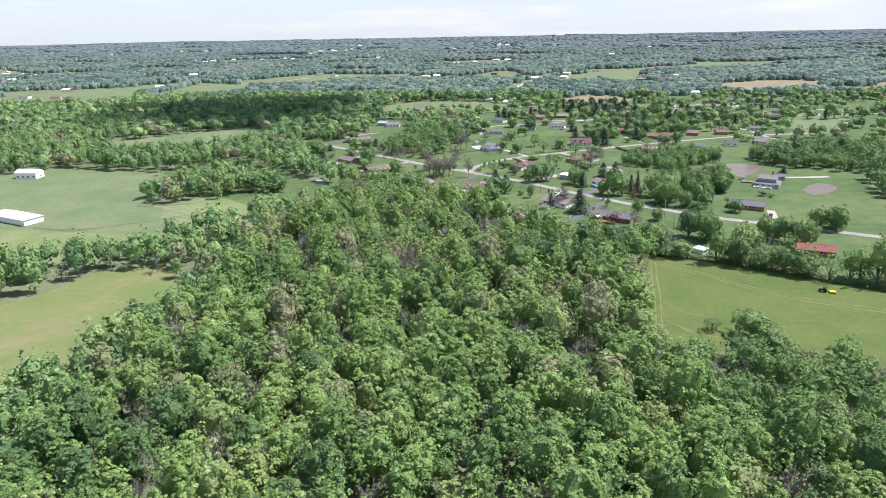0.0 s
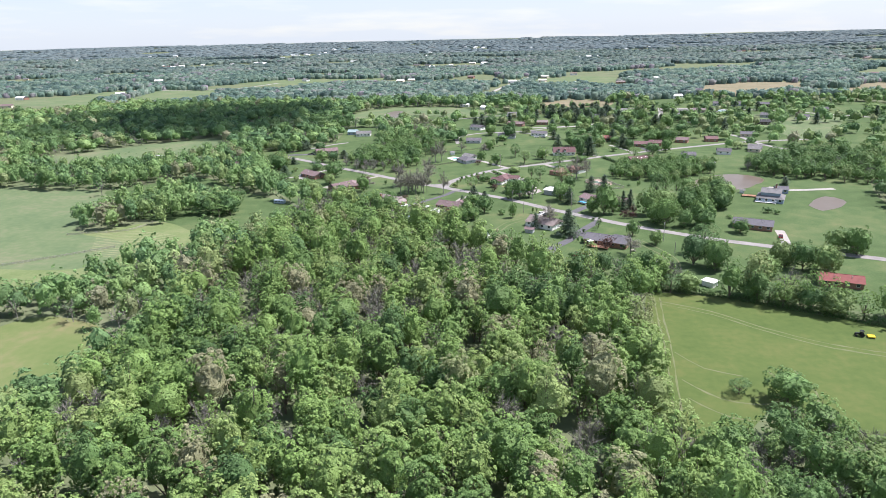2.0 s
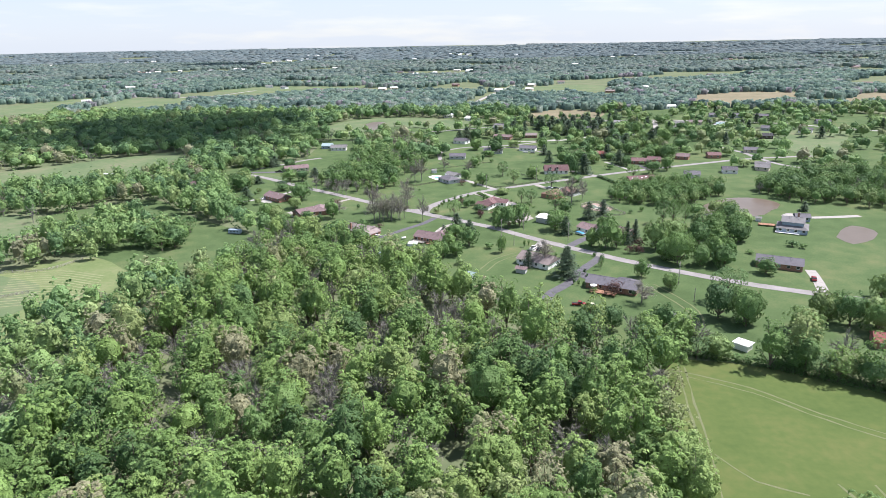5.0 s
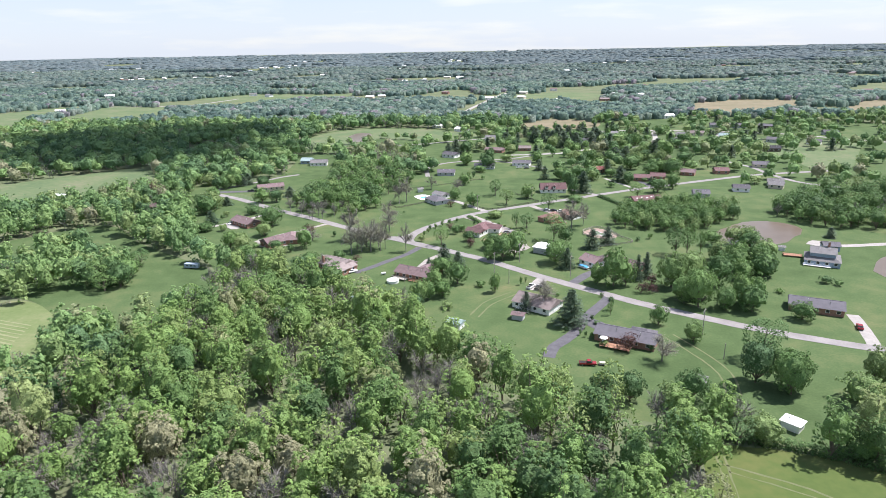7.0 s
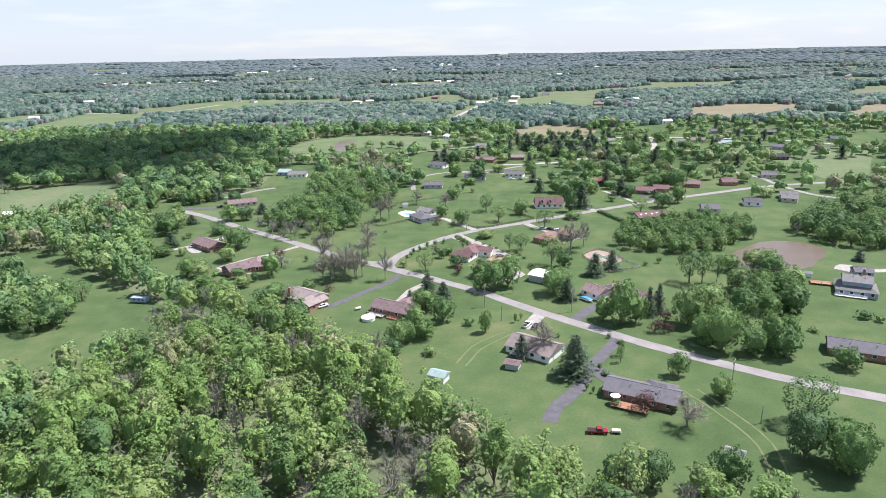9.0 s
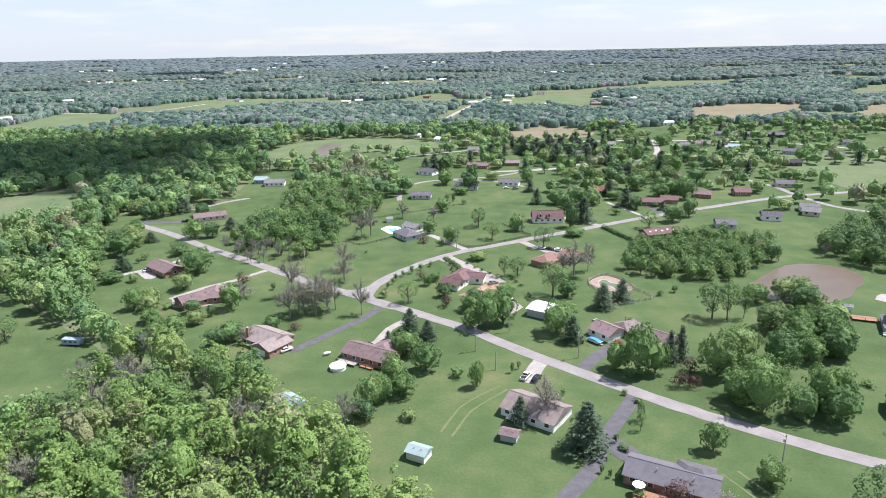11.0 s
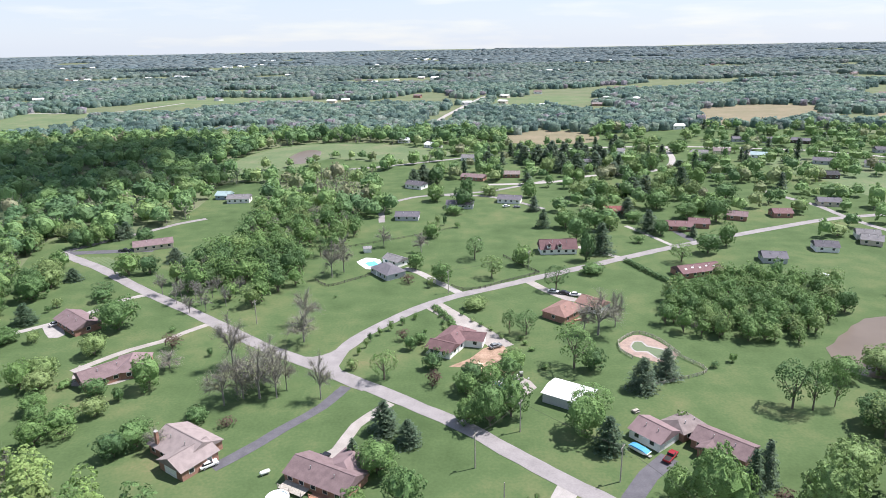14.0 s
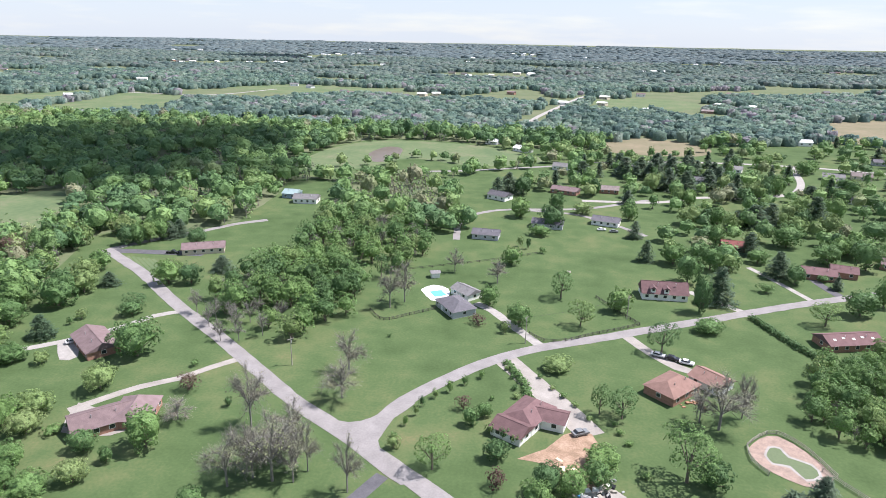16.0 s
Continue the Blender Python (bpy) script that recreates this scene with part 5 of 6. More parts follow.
plant_all()


# trees of the farther gardens
FAR_YARD = [tree_kind("tree", broad_tree(170 + i, 190, 0.62, 11, 5, 0.4, 34, core=0.66, fat=(0.17, 0.28), loose=0.65, up=0.4, high=0.1), LEAF_YARD, "green broadleaf tree in a far garden", "tree", "far garden trees") for i in range(3)]
FAR_CONIFER = [tree_kind("conifer", spruce(180 + i, 260, 11, 3.6, leaf=0.95), NEEDLE, "dark conifer in a far garden", "conifer", "far garden conifers") for i in range(2)]
SUBURB = [(60, 600), (40, 700), (-40, 770), (20, 850), (130, 930), (280, 1010), (430, 920), (500, 820), (420, 660), (330, 570), (240, 575), (150, 600)]
STREETS = [spline(p, 6.0) for p in (LOOP, STREET, SIDE_STREET, BRANCH, [(-44, 628), (-47, 662), (-37, 682), (-20, 693), (20, 704), (61, 735)])]


def plant_suburb():
    rng = np.random.default_rng(31)
    built = [(o.location.x, o.location.y) for o in scene.objects if o.name.startswith("house")]
    grown = [(o.location.x, o.location.y) for o in scene.objects if o.name.startswith(("tree", "conifer"))]
    done, joined = 0, []
    while done < 470:
        x, y = rng.uniform(-50, 500), rng.uniform(590, 1010)
        if not inside(x, y, SUBURB) or inside(x, y, TAN_C) or any(math.hypot(x - a, y - b) < 12 for a, b in built) or any(math.hypot(x - a, y - b) < 6 for a, b in grown):
            continue
        if any((q - Vector((x, y))).length < 7 for line in STREETS for q in line) or noise.noise(Vector((x / 60, y / 60, 4))) < -0.18:
            continue
        grown.append((x, y))
        if done >= 160:
            joined.append((x, y, int(rng.integers(0, 3)), float(rng.uniform(0.1, 1.0))))
        elif rng.uniform() < 0.3:
            plant(FAR_CONIFER[int(rng.integers(2))], x, y, float(rng.uniform(2.6, 4.2)), float(rng.uniform(8, 13)), float(rng.uniform(0, 360)))
        else:
            plant(FAR_YARD[int(rng.integers(3))], x, y, float(rng.uniform(3.2, 6.2)), float(rng.uniform(7, 12)), float(rng.uniform(0, 360)))
        done += 1
    # hedgerows across the meadows and a belt of conifers behind the gardens
    for line, step, side in (([(-150, 745), (-111, 752), (-77, 768), (-40, 805), (-8, 838), (40, 880)], 6.5, 4), ([(-60, 815), (-100, 838), (-150, 790)], 9, 4), ([(-60, 915), (0, 880), (45, 905)], 7, 6)):
        for q in spline(line, step):
            joined.append((q.x + rng.normal(0, side), q.y + rng.normal(0, side), int(rng.integers(0, 4)), float(rng.uniform(0.2, 1.0))))
    for i in range(26):
        plant(FAR_CONIFER[i % 2], float(rng.uniform(48, 138)), float(rng.uniform(790, 858)), float(rng.uniform(3.4, 5.2)), float(rng.uniform(9, 14)), float(rng.uniform(0, 360)))
    woods("garden_trees", FAR, joined, [MID_LEAF, BARK, GREY_BARK, INNER], "rounded green trees scattered through far gardens", 12, (0.55, 1.0))


plant_suburb()

# drives and yards
def drive(points, width, mat, label, z=0.075):
    return strip("driveway", points, width, mat, z, 0.1, label=label, category="driveway", ragged=0.3)


drive([(49, 383), (47, 378), (36, 360), (29, 345), (22, 336), (19, 328)], 4.2, TAR, "dark asphalt drive to the long house")
patch("driveway", [(33, 357), (41, 346), (44, 351), (38, 360)], TAR, 0.07, "dark asphalt parking apron", "driveway", 0.2)
drive([(25, 404), (22, 398), (18, 388)], 5.0, CONCRETE, "pale concrete drive")
drive([(-34, 447), (-39, 436), (-46, 427), (-54, 416), (-60, 409)], 3.4, TAR, "dark asphalt drive with pale edges")
drive([(-20, 438), (-28, 427), (-31, 416), (-36, 411)], 3.2, GRAVEL, "pale gravel drive")
drive([(-90, 494), (-97, 486), (-103, 478), (-111, 471.5), (-117, 464), (-122, 457)], 2.8, GRAVEL, "narrow concrete drive")
patch("patio", [(-122, 461), (-117, 448), (-104, 449), (-102, 456)], GRAVEL, 0.06, "stone patio with bare beds", "patio", 0.4)
drive([(-127, 522), (-135, 516), (-140, 506), (-146, 498), (-153, 491), (-160, 485)], 3.0, CONCRETE, "narrow concrete drive")
patch("patio", [(-152, 490), (-144, 481), (-140, 484), (-148, 493)], CONCRETE, 0.06, "pale concrete patio", "patio", 0.2)
drive([(0, 520), (-11, 535), (-18, 545), (-25, 551)], 3.6, CONCRETE, "pale concrete drive beside the hip-roofed house")
drive([(-11, 509), (-4, 499), (3, 489), (9.5, 479.5), (14, 472)], 7.8, GRAVEL, "wide pale gravel drive")
patch("bare_ground", [(-4, 459), (2, 465), (7, 471), (14, 473), (17, 462), (15, 452), (9, 451), (5, 457)], SOIL, 0.065, "orange bare soil heaped by building work", "soil", 1.2)
drive([(75, 561), (68, 569), (57, 580)], 3.4, CONCRETE, "short concrete drive")
drive([(117, 584), (113, 599), (112, 614)], 4.0, TAR, "dark asphalt drive")
drive([(104, 578), (96, 599), (89, 616)], 2.6, CONCRETE, "thin concrete drive over a lawn")
drive([(-195, 577), (-176, 579), (-152, 581)], 5.5, TAR, "dark asphalt drive beside striped lawn")
drive([(28, 534), (35, 522), (42, 514), (48, 511)], 4.0, GRAVEL, "pale gravel drive")
drive([(35, 394), (37, 398), (43, 406), (50, 413)], 4.5, TAR, "grey asphalt drive")
drive([(200, 452), (179, 449), (170, 449), (163, 452)], 4.0, CONCRETE, "pale concrete drive with turning circle")
patch("driveway", [(158, 452), (164, 458), (170, 453), (165, 446)], CONCRETE, 0.07, "pale concrete turning circle", "driveway", 0.2)
drive([(127, 337), (131, 350), (134, 364)], 4.2, CONCRETE, "pale concrete drive")
patch("bare_ground", [(5, 440), (10, 452), (17, 453), (22, 446), (14, 438)], GRAVEL, 0.06, "gravel yard full of stored things", "yard", 0.8)
for pts in ([(55, 276), (52, 255), (50, 238), (47, 218), (43, 195)], [(57, 276), (54, 255), (52, 238), (49, 218), (45, 195)], [(55, 273), (72, 264), (86, 251), (102, 240), (130, 230)], [(56, 270), (72, 261), (86, 248), (102, 237), (130, 227)], [(50, 215), (58, 205), (70, 203), (78, 210), (76, 222)], [(49, 205), (58, 196), (72, 195), (84, 206), (84, 222)], [(52, 232), (58, 222), (68, 218)]):
    strip("track", pts, 0.5, PALE_TRACK, 0.075, 0.02, label="pale wheel track worn in the grass", category="track", ragged=0.5)
for pts in ([(-7, 362), (-2, 374), (4, 381), (10, 386)], [(-4, 360), (1, 372), (7, 379), (12, 384)], [(60, 345), (66, 332), (70, 318), (68, 305)], [(64, 346), (70, 333), (74, 319), (72, 305)]):
    strip("track", pts, 0.6, PALE_TRACK, 0.06, 0.02, label="faint mower track in the lawn", category="track", ragged=0.3)
for i in range(15):  # rows of cut grass in the hayfield
    k = i * 2.7
    strip("swath", [(-216 + k * 0.5, 352 - k), (-196 + k * 0.45, 356 - k), (-172 + k * 0.25, 350 - k)], 0.7, SWATH, 0.14, 0.03, label="pale row of cut grass in a hayfield", category="hay", ragged=0.4)
for i in range(7):
    k = i * 2.6
    strip("lawn_stripe", [(-186 + k, 572 - k * 0.1), (-166 + k, 553)], 1.3, PASTURE, 0.055, 0.02, label="pale mowing stripe in a lawn", category="lawn")


# pools
def ring(r1, r2, z0, h, seg=28):
    bm = bmesh.new()
    rows = []
    for i in range(seg):
        a = i * 2 * math.pi / seg
        c, s = math.cos(a), math.sin(a)
        rows.append([bm.verts.new(p) for p in ((c * r2, s * r2, z0), (c * r2, s * r2, z0 + h), (c * r1, s * r1, z0 + h), (c * r1, s * r1, z0))])
    for a, b in zip(rows, rows[1:] + rows[:1]):
        for i in range(4):
            bm.faces.new((a[i], b[i], b[(i + 1) % 4], a[(i + 1) % 4]))
    bmesh.ops.recalc_face_normals(bm, faces=bm.faces[:])
    return bm


round_pool = tagged(empty("above_ground_pool", -41, 397), "round white above-ground pool with a pale cover", "pool")
part("pool_wall", ring(2.45, 2.55, 0, 1.2), WHITE, round_pool)
part("rim", ring(2.35, 2.7, 1.2, 0.08), WHITE, round_pool)
part("cover", cyl(0, 0, 1.02, 2.44, 2.44, 0.06, 28), plain("pale_pool_cover", (0.62, 0.68, 0.7), 0.4), round_pool)
pool_deck = patch("pool_deck", [(-48, 560), (-44, 566), (-37.5, 563), (-36, 556), (-37, 551.5), (-42, 550)], WHITE, 0.07, "white concrete pool surround", "pool deck", 0.0)
rect_pool = tagged(empty("swimming_pool", -40.6, 557.2, 0, 30), "rectangular blue swimming pool in a white surround", "pool")
for name, u, v, L, W in (("coping", 0, 3.2, 5.9, 0.5), ("coping", 0, -3.2, 5.9, 0.5), ("coping", 2.7, 0, 0.5, 5.9), ("coping", -2.7, 0, 0.5, 5.9)):
    part(name, box(u, v, 0.06, L, W, 0.12), WHITE, rect_pool)
part("water", box(0, 0, 0.04, 4.9, 5.9, 0.08), POOL_WATER, rect_pool)
patch("pool_deck", [(52, 474), (56, 479), (61, 481), (66, 475), (69, 466), (64, 461), (58, 463), (53, 468)], plain("pink_paving", (0.27, 0.2, 0.17), 0.85, vary=0.35, size=2.0), 0.07, "pink paved surround of a kidney pool", "pool deck", 0.2)
patch("pool_coping", [(55.2, 472), (57.2, 475.9), (60.2, 476), (61.3, 472.6), (65.6, 470.4), (66.3, 465.6), (62, 463.2), (59.6, 467.8), (56, 468.4)], CONCRETE, 0.09, "pale concrete pool edge", "pool coping", 0.1)
patch("pool_water", [(55.8, 472), (57.5, 475.2), (59.8, 475.3), (60.6, 472), (65, 469.8), (65.6, 466.1), (62, 464), (60.2, 468.6), (56.4, 469)], GREEN_WATER, 0.11, "green stale water in a kidney pool", "pool water", 0.1)


# fences
def fence(points, label, mat, step=2.4, h=1.2, rails=(0.35, 0.75, 1.1), name="fence"):
    line = spline(points, step)
    x0, y0 = line[0]
    top = tagged(empty(name, x0, y0), label, "fence")
    post = box(0, 0, -0.2, 0.16, 0.16, h + 0.2)
    me = bpy.data.meshes.new("post")
    post.to_mesh(me)
    post.free()
    me.materials.append(mat)
    for q in line:
        o = new("post", me)
        o.parent, o.location = top, (q.x - x0, q.y - y0, 0)
    for a, b in zip(line, line[1:]):
        d = b - a
        for z in rails:
            r = part("rail", box(0, 0, 0, d.length, 0.05, 0.14), mat, top)
            pose_of(r, (a.x + b.x) / 2 - x0, (a.y + b.y) / 2 - y0, z - 0.07, math.degrees(math.atan2(d.y, d.x)))
    return top


DARK_WOOD = plain("dark_stained_fence", (0.07, 0.065, 0.06), 0.8)
fence([(-62, 536), (-55, 529), (-47, 535), (-39, 542)], "dark post-and-rail fence round a yard", DARK_WOOD)
fence([(-4, 528), (1, 523.5), (8, 525), (17, 531.5), (27, 538), (34, 543)], "dark post-and-rail fence along the road", DARK_WOOD)
fence([(34, 543), (28, 552), (20, 566)], "dark post-and-rail fence across a lawn", DARK_WOOD)
fence([(52, 475), (56, 479.5), (61, 482), (66, 476.5), (69.5, 466)], "weathered wooden rail fence round a pool", GREY_WOOD)
fence([(52, 475), (51.5, 469), (54, 464)], "weathered wooden rail fence round a pool", GREY_WOOD)
fence([(54, 446), (62, 449), (74, 455), (70, 463), (67, 468)], "pale wooden rail fence", GREY_WOOD)
fence([(-263, 303), (-238, 300), (-217, 312), (-193, 330)], "grey farm fence along a hayfield", GREY_WOOD, 4.0)
fence([(-231, 349), (-217, 353), (-203, 357), (-196, 372)], "grey farm fence along a hayfield", GREY_WOOD, 4.0)
fence([(-63, 578), (-52, 584), (-29, 597), (-4, 614)], "thin wire fence between lawns", DARK_WOOD, 5.0, 1.1, (0.5, 1.0))


# poles with wires
def utility_pole(x, y, h, turn, arm=True):
    top = tagged(empty("utility_pole", x, y, 0, turn), "wooden utility pole with crossarm and lamp" if arm else "thin grey wooden post", "pole", "utility poles" if arm else "")
    part("pole", cyl(0, 0, -0.3, 0.17, 0.11, h + 0.3, 8), GREY_WOOD, top)
    if arm:
        part("crossarm", box(0, 0, h - 0.8, 2.2, 0.12, 0.14), GREY_WOOD, top)
        for dx in (-0.95, 0, 0.95):
            part("insulator", cyl(dx, 0, h - 0.66, 0.06, 0.04, 0.18, 6), METAL, top)
        part("transformer", cyl(0.3, 0.28, h - 2.2, 0.22, 0.22, 0.8, 8), METAL, top)
    return top


POLES = [(3, 409, 10), (15, 424, 9.5), (36, 404, 10), (74, 346, 10), (-5, 521, 10), (-74, 492, 9.5), (30, 548, 9)]
for px_, py_, ph in POLES:
    utility_pole(px_, py_, ph, 55)
utility_pole(9, 396, 6, 0, False)
utility_pole(75, 328, 5.5, 0, False)


def wire(a, b, ha, hb, sag=0.9):
    cu = bpy.data.curves.new("wire", "CURVE")
    cu.dimensions, cu.bevel_depth = "3D", 0.025
    sp = cu.splines.new("POLY")
    sp.points.add(12)
    for i in range(13):
        t = i / 12
        sp.points[i].co = (a[0] + (b[0] - a[0]) * t, a[1] + (b[1] - a[1]) * t, ha + (hb - ha) * t - 4 * sag * t * (1 - t), 1)
    cu.materials.append(DARK_WOOD)
    return tagged(new("wire", cu), "dark overhead wire between poles", "wire", "overhead wires")


for i, j in ((3, 2), (2, 1), (1, 0), (4, 6)):
    wire(POLES[i], POLES[j], POLES[i][2] - 0.6, POLES[j][2] - 0.6)


# vehicles
PAINT = {c: plain(c + "_car_paint", v, 0.25, 0.1, 0.03, spec=0.5) for c, v in (("white", (0.8, 0.8, 0.8)), ("black", (0.02, 0.02, 0.025)), ("red", (0.24, 0.02, 0.025)), ("grey", (0.2, 0.21, 0.22)), ("blue", (0.08, 0.3, 0.55)), ("yellow", (0.7, 0.5, 0.05)), ("silver", (0.5, 0.5, 0.52)))}


def prism(profile, w):
    """A side view (x, z) given width w along y."""
    bm = bmesh.new()
    a = [bm.verts.new((x, -w / 2, z)) for x, z in profile]
    b = [bm.verts.new((x, w / 2, z)) for x, z in profile]
    bm.faces.new(a), bm.faces.new(b[::-1])
    for i in range(len(a)):
        j = (i + 1) % len(a)
        bm.faces.new((a[j], a[i], b[i], b[j]))
    bmesh.ops.recalc_face_normals(bm, faces=bm.faces[:])
    bmesh.ops.bevel(bm, geom=bm.edges[:], offset=0.06, segments=1, affect="EDGES")
    return bm


def car(x, y, rot, paint, kind="car"):
    top = tagged(empty("pickup_truck" if kind == "pickup" else "car", x, y, 0.1, rot), f"parked {paint} {'pickup truck' if kind == 'pickup' else 'car'} on a drive", "truck" if kind == "pickup" else "car")
    L = 5.4 if kind == "pickup" else 4.5
    a = L / 2
    part("body", prism([(-a, 0.4), (a, 0.4), (a, 0.85), (a - 0.2, 0.98), (-a, 1.0)], 1.85), PAINT[paint], top)
    cab = [(-0.4, 0.97), (1.5, 0.97), (0.9, 1.62), (-0.3, 1.65)] if kind == "pickup" else [(-1.8, 0.97), (1.1, 0.97), (0.4, 1.45), (-1.2, 1.46)]
    part("cabin", prism(cab, 1.6), GLASS, top)
    mx = sum(p[0] for p in cab[2:]) / 2
    part("cabin_roof", box(mx, 0, cab[2][1], abs(cab[2][0] - cab[3][0]) * 0.95, 1.5, 0.05), PAINT[paint], top)
    if kind == "pickup":
        part("load_bed", box(-1.65, 0, 0.98, 1.9, 1.5, 0.03), TYRE, top)
    for wx in (-a * 0.62, a * 0.62):
        for wy in (-0.85, 0.85):
            w = part("wheel", bmesh.new(), TYRE, top)
            bm = bmesh.new()
            bmesh.ops.create_cone(bm, cap_ends=True, segments=12, radius1=0.33, radius2=0.33, depth=0.22, matrix=pose(wx, wy, 0.33, 90))
            bm.to_mesh(w.data)
            bm.free()
            part("rim", cyl(0, 0, 0, 0.18, 0.18, 0.02, 8), METAL, w).matrix_basis = pose(wx, wy * 1.135, 0.33, 90)
    for wy in (-0.65, 0.65):
        part("headlight", box(a - 0.02, wy, 0.68, 0.06, 0.3, 0.14), WHITE, top)
        part("tail_light", box(-a + 0.02, wy, 0.75, 0.06, 0.22, 0.16), PAINT["red"], top)
    return top


car(18, 391, 60, "white", "pickup"), car(21, 389.5, 62, "black"), car(50, 412.5, 50, "red", "pickup"), car(-61, 409.5, 40, "white")
car(-166, 579, 5, "black", "pickup"), car(11.2, 472, 30, "grey"), car(41, 518.5, -20, "black"), car(45, 516.5, -20, "white"), car(37, 520, -20, "silver"), car(-34, 412, 60, "black"), car(-148, 492, 50, "silver"), car(-4, 657, 5, "white"), car(28, 660, 10, "white"), car(34, 658, 10, "grey"), car(130, 352, 70, "red")


def tractor(x, y, rot, paint, label):
    top = tagged(empty("tractor", x, y, 0.05, rot), label, "tractor")
    part("hood", prism([(0.0, 0.6), (1.5, 0.6), (1.5, 1.05), (0.0, 1.25)], 0.7), PAINT[paint], top)
    part("seat", box(-0.5, 0, 0.8, 0.5, 0.5, 0.4), TYRE, top)
    part("canopy", box(-0.4, 0, 1.95, 1.3, 1.2, 0.07), PAINT[paint], top)
    for dx, dy in ((-0.9, -0.5), (-0.9, 0.5), (0.1, -0.5), (0.1, 0.5)):
        part("post", box(dx, dy, 0.9, 0.06, 0.06, 1.05), TYRE, top)
    for wx, r in ((-0.6, 0.65), (1.1, 0.4)):
        for wy in (-0.7, 0.7):
            bm = bmesh.new()
            bmesh.ops.create_cone(bm, cap_ends=True, segments=14, radius1=r, radius2=r, depth=0.3, matrix=pose(wx, wy, r, 90))
            part("wheel", bm, TYRE, top)
    return top


field_tractor = tractor(114, 246, 164, "black", "dark field tractor towing a yellow mower in a pasture")
part("mower_deck", box(-3.2, 0, 0.25, 2.2, 2.0, 0.45, 0, 0.08), PAINT["yellow"], field_tractor, "yellow towed mower deck")
part("drawbar", box(-1.8, 0, 0.4, 1.2, 0.1, 0.1), TYRE, field_tractor)
for wy in (-0.9, 0.9):
    part("mower_wheel", cyl(-3.9, wy, 0.0, 0.22, 0.22, 0.3, 10), TYRE, field_tractor)
car(31, 323, -3, "red", "pickup")
trailer = tagged(empty("trailer", 35.8, 323, 0, -3), "small open trailer with pale load", "trailer")
part("bed", box(0, 0, 0.5, 2.6, 1.4, 0.12), GREY_WOOD, trailer)
part("load", box(0, 0, 0.62, 2.3, 1.2, 0.45, 0, 0.08), plain("pale_load", (0.6, 0.58, 0.4), 0.8), trailer)
for wy in (-0.75, 0.75):
    bm = bmesh.new()
    bmesh.ops.create_cone(bm, cap_ends=True, segments=12, radius1=0.32, radius2=0.32, depth=0.2, matrix=pose(0, wy, 0.32, 90))
    part("wheel", bm, TYRE, trailer)


def boat(x, y, rot, paint, label, L=5.5):
    top = tagged(empty("boat", x, y, 0, rot), label, "boat")
    a = L / 2
    part("hull", prism([(-a, 0.5), (a * 0.6, 0.5), (a, 1.15), (-a, 1.1)], 2.0), WHITE, top)
    part("tarpaulin", prism([(-a, 1.1), (a * 0.95, 1.15), (a * 0.3, 1.5), (-a * 0.6, 1.45)], 1.9), PAINT[paint], top)
    part("trailer_frame", box(0.2, 0, 0.3, L * 1.1, 0.9, 0.12), METAL, top)
    for wy in (-0.8, 0.8):
        bm = bmesh.new()
        bmesh.ops.create_cone(bm, cap_ends=True, segments=12, radius1=0.32, radius2=0.32, depth=0.2, matrix=pose(-0.6, wy, 0.32, 90))
        part("wheel", bm, TYRE, top)
    return top


boat(43.4, 415.2, -50, "blue", "boat on a trailer under a blue tarpaulin"), boat(151, 536, -20, "white", "white boat on a trailer"), boat(142, 537, 10, "white", "white boat on a trailer"), boat(8, 441, 30, "blue", "small boat under a blue tarpaulin", 4.0)


# decks, tables and other things in the yards
def deck(x, y, rot, L, W, mat, label, h=0.7):
    top = tagged(empty("deck", x, y, 0, rot), label, "deck")
    n = int(W / 0.3)
    for i in range(n):
        part("board", box(0, -W / 2 + (i + 0.5) * W / n, h, L, W / n - 0.03, 0.05), mat, top)
    for dx in (-L / 2 + 0.1, 0, L / 2 - 0.1):
        for dy in (-W / 2 + 0.1, W / 2 - 0.1):
            part("post", box(dx, dy, -0.05, 0.14, 0.14, h + 1.0 if dy < 0 else h + 0.04), mat, top)
    part("handrail", box(0, -W / 2 + 0.1, h + 0.95, L, 0.12, 0.06), mat, top)
    return top


deck(42, 335, -26, 10, 3.6, WOOD, "reddish wooden deck behind the long house")
deck(13.8, 367.6, -34, 5.5, 4.0, WHITE, "white wooden deck with a parasol")
deck(-38.2, 401.0, -28, 7, 3.6, GREY_WOOD, "weathered brown wooden deck behind a brick house")
deck(-31.6, 397.9, -28, 5, 2.6, WOOD, "low reddish wooden deck behind a brick house", 0.45)
deck(147, 418, -25, 11, 2.5, WHITE, "white porch along a blue house", 0.5)
deck(143, 433, -20, 8, 4, WOOD, "reddish wooden deck beside a pond")


def parasol(x, y, z):
    top = tagged(empty("parasol", x, y, z), "open white garden parasol over a table", "parasol")
    part("pole", cyl(0, 0, 0, 0.03, 0.03, 2.3, 6), METAL, top)
    part("canopy", cyl(0, 0, 2.0, 1.5, 0.05, 0.45, 8), WHITE, top)
    part("tabletop", cyl(0, 0, 0.7, 0.6, 0.6, 0.05, 12), WHITE, top)
    return top


parasol(38.5, 337.5, 0.74), parasol(13.6, 367.8, 0.74)
tank = tagged(empty("propane_tank", -46.5, 406.5, 0, 35), "white horizontal propane tank on feet", "tank")
bm = bmesh.new()
bmesh.ops.create_uvsphere(bm, u_segments=14, v_segments=8, radius=0.5, matrix=pose(0, 0, 0.8, 0, 90))
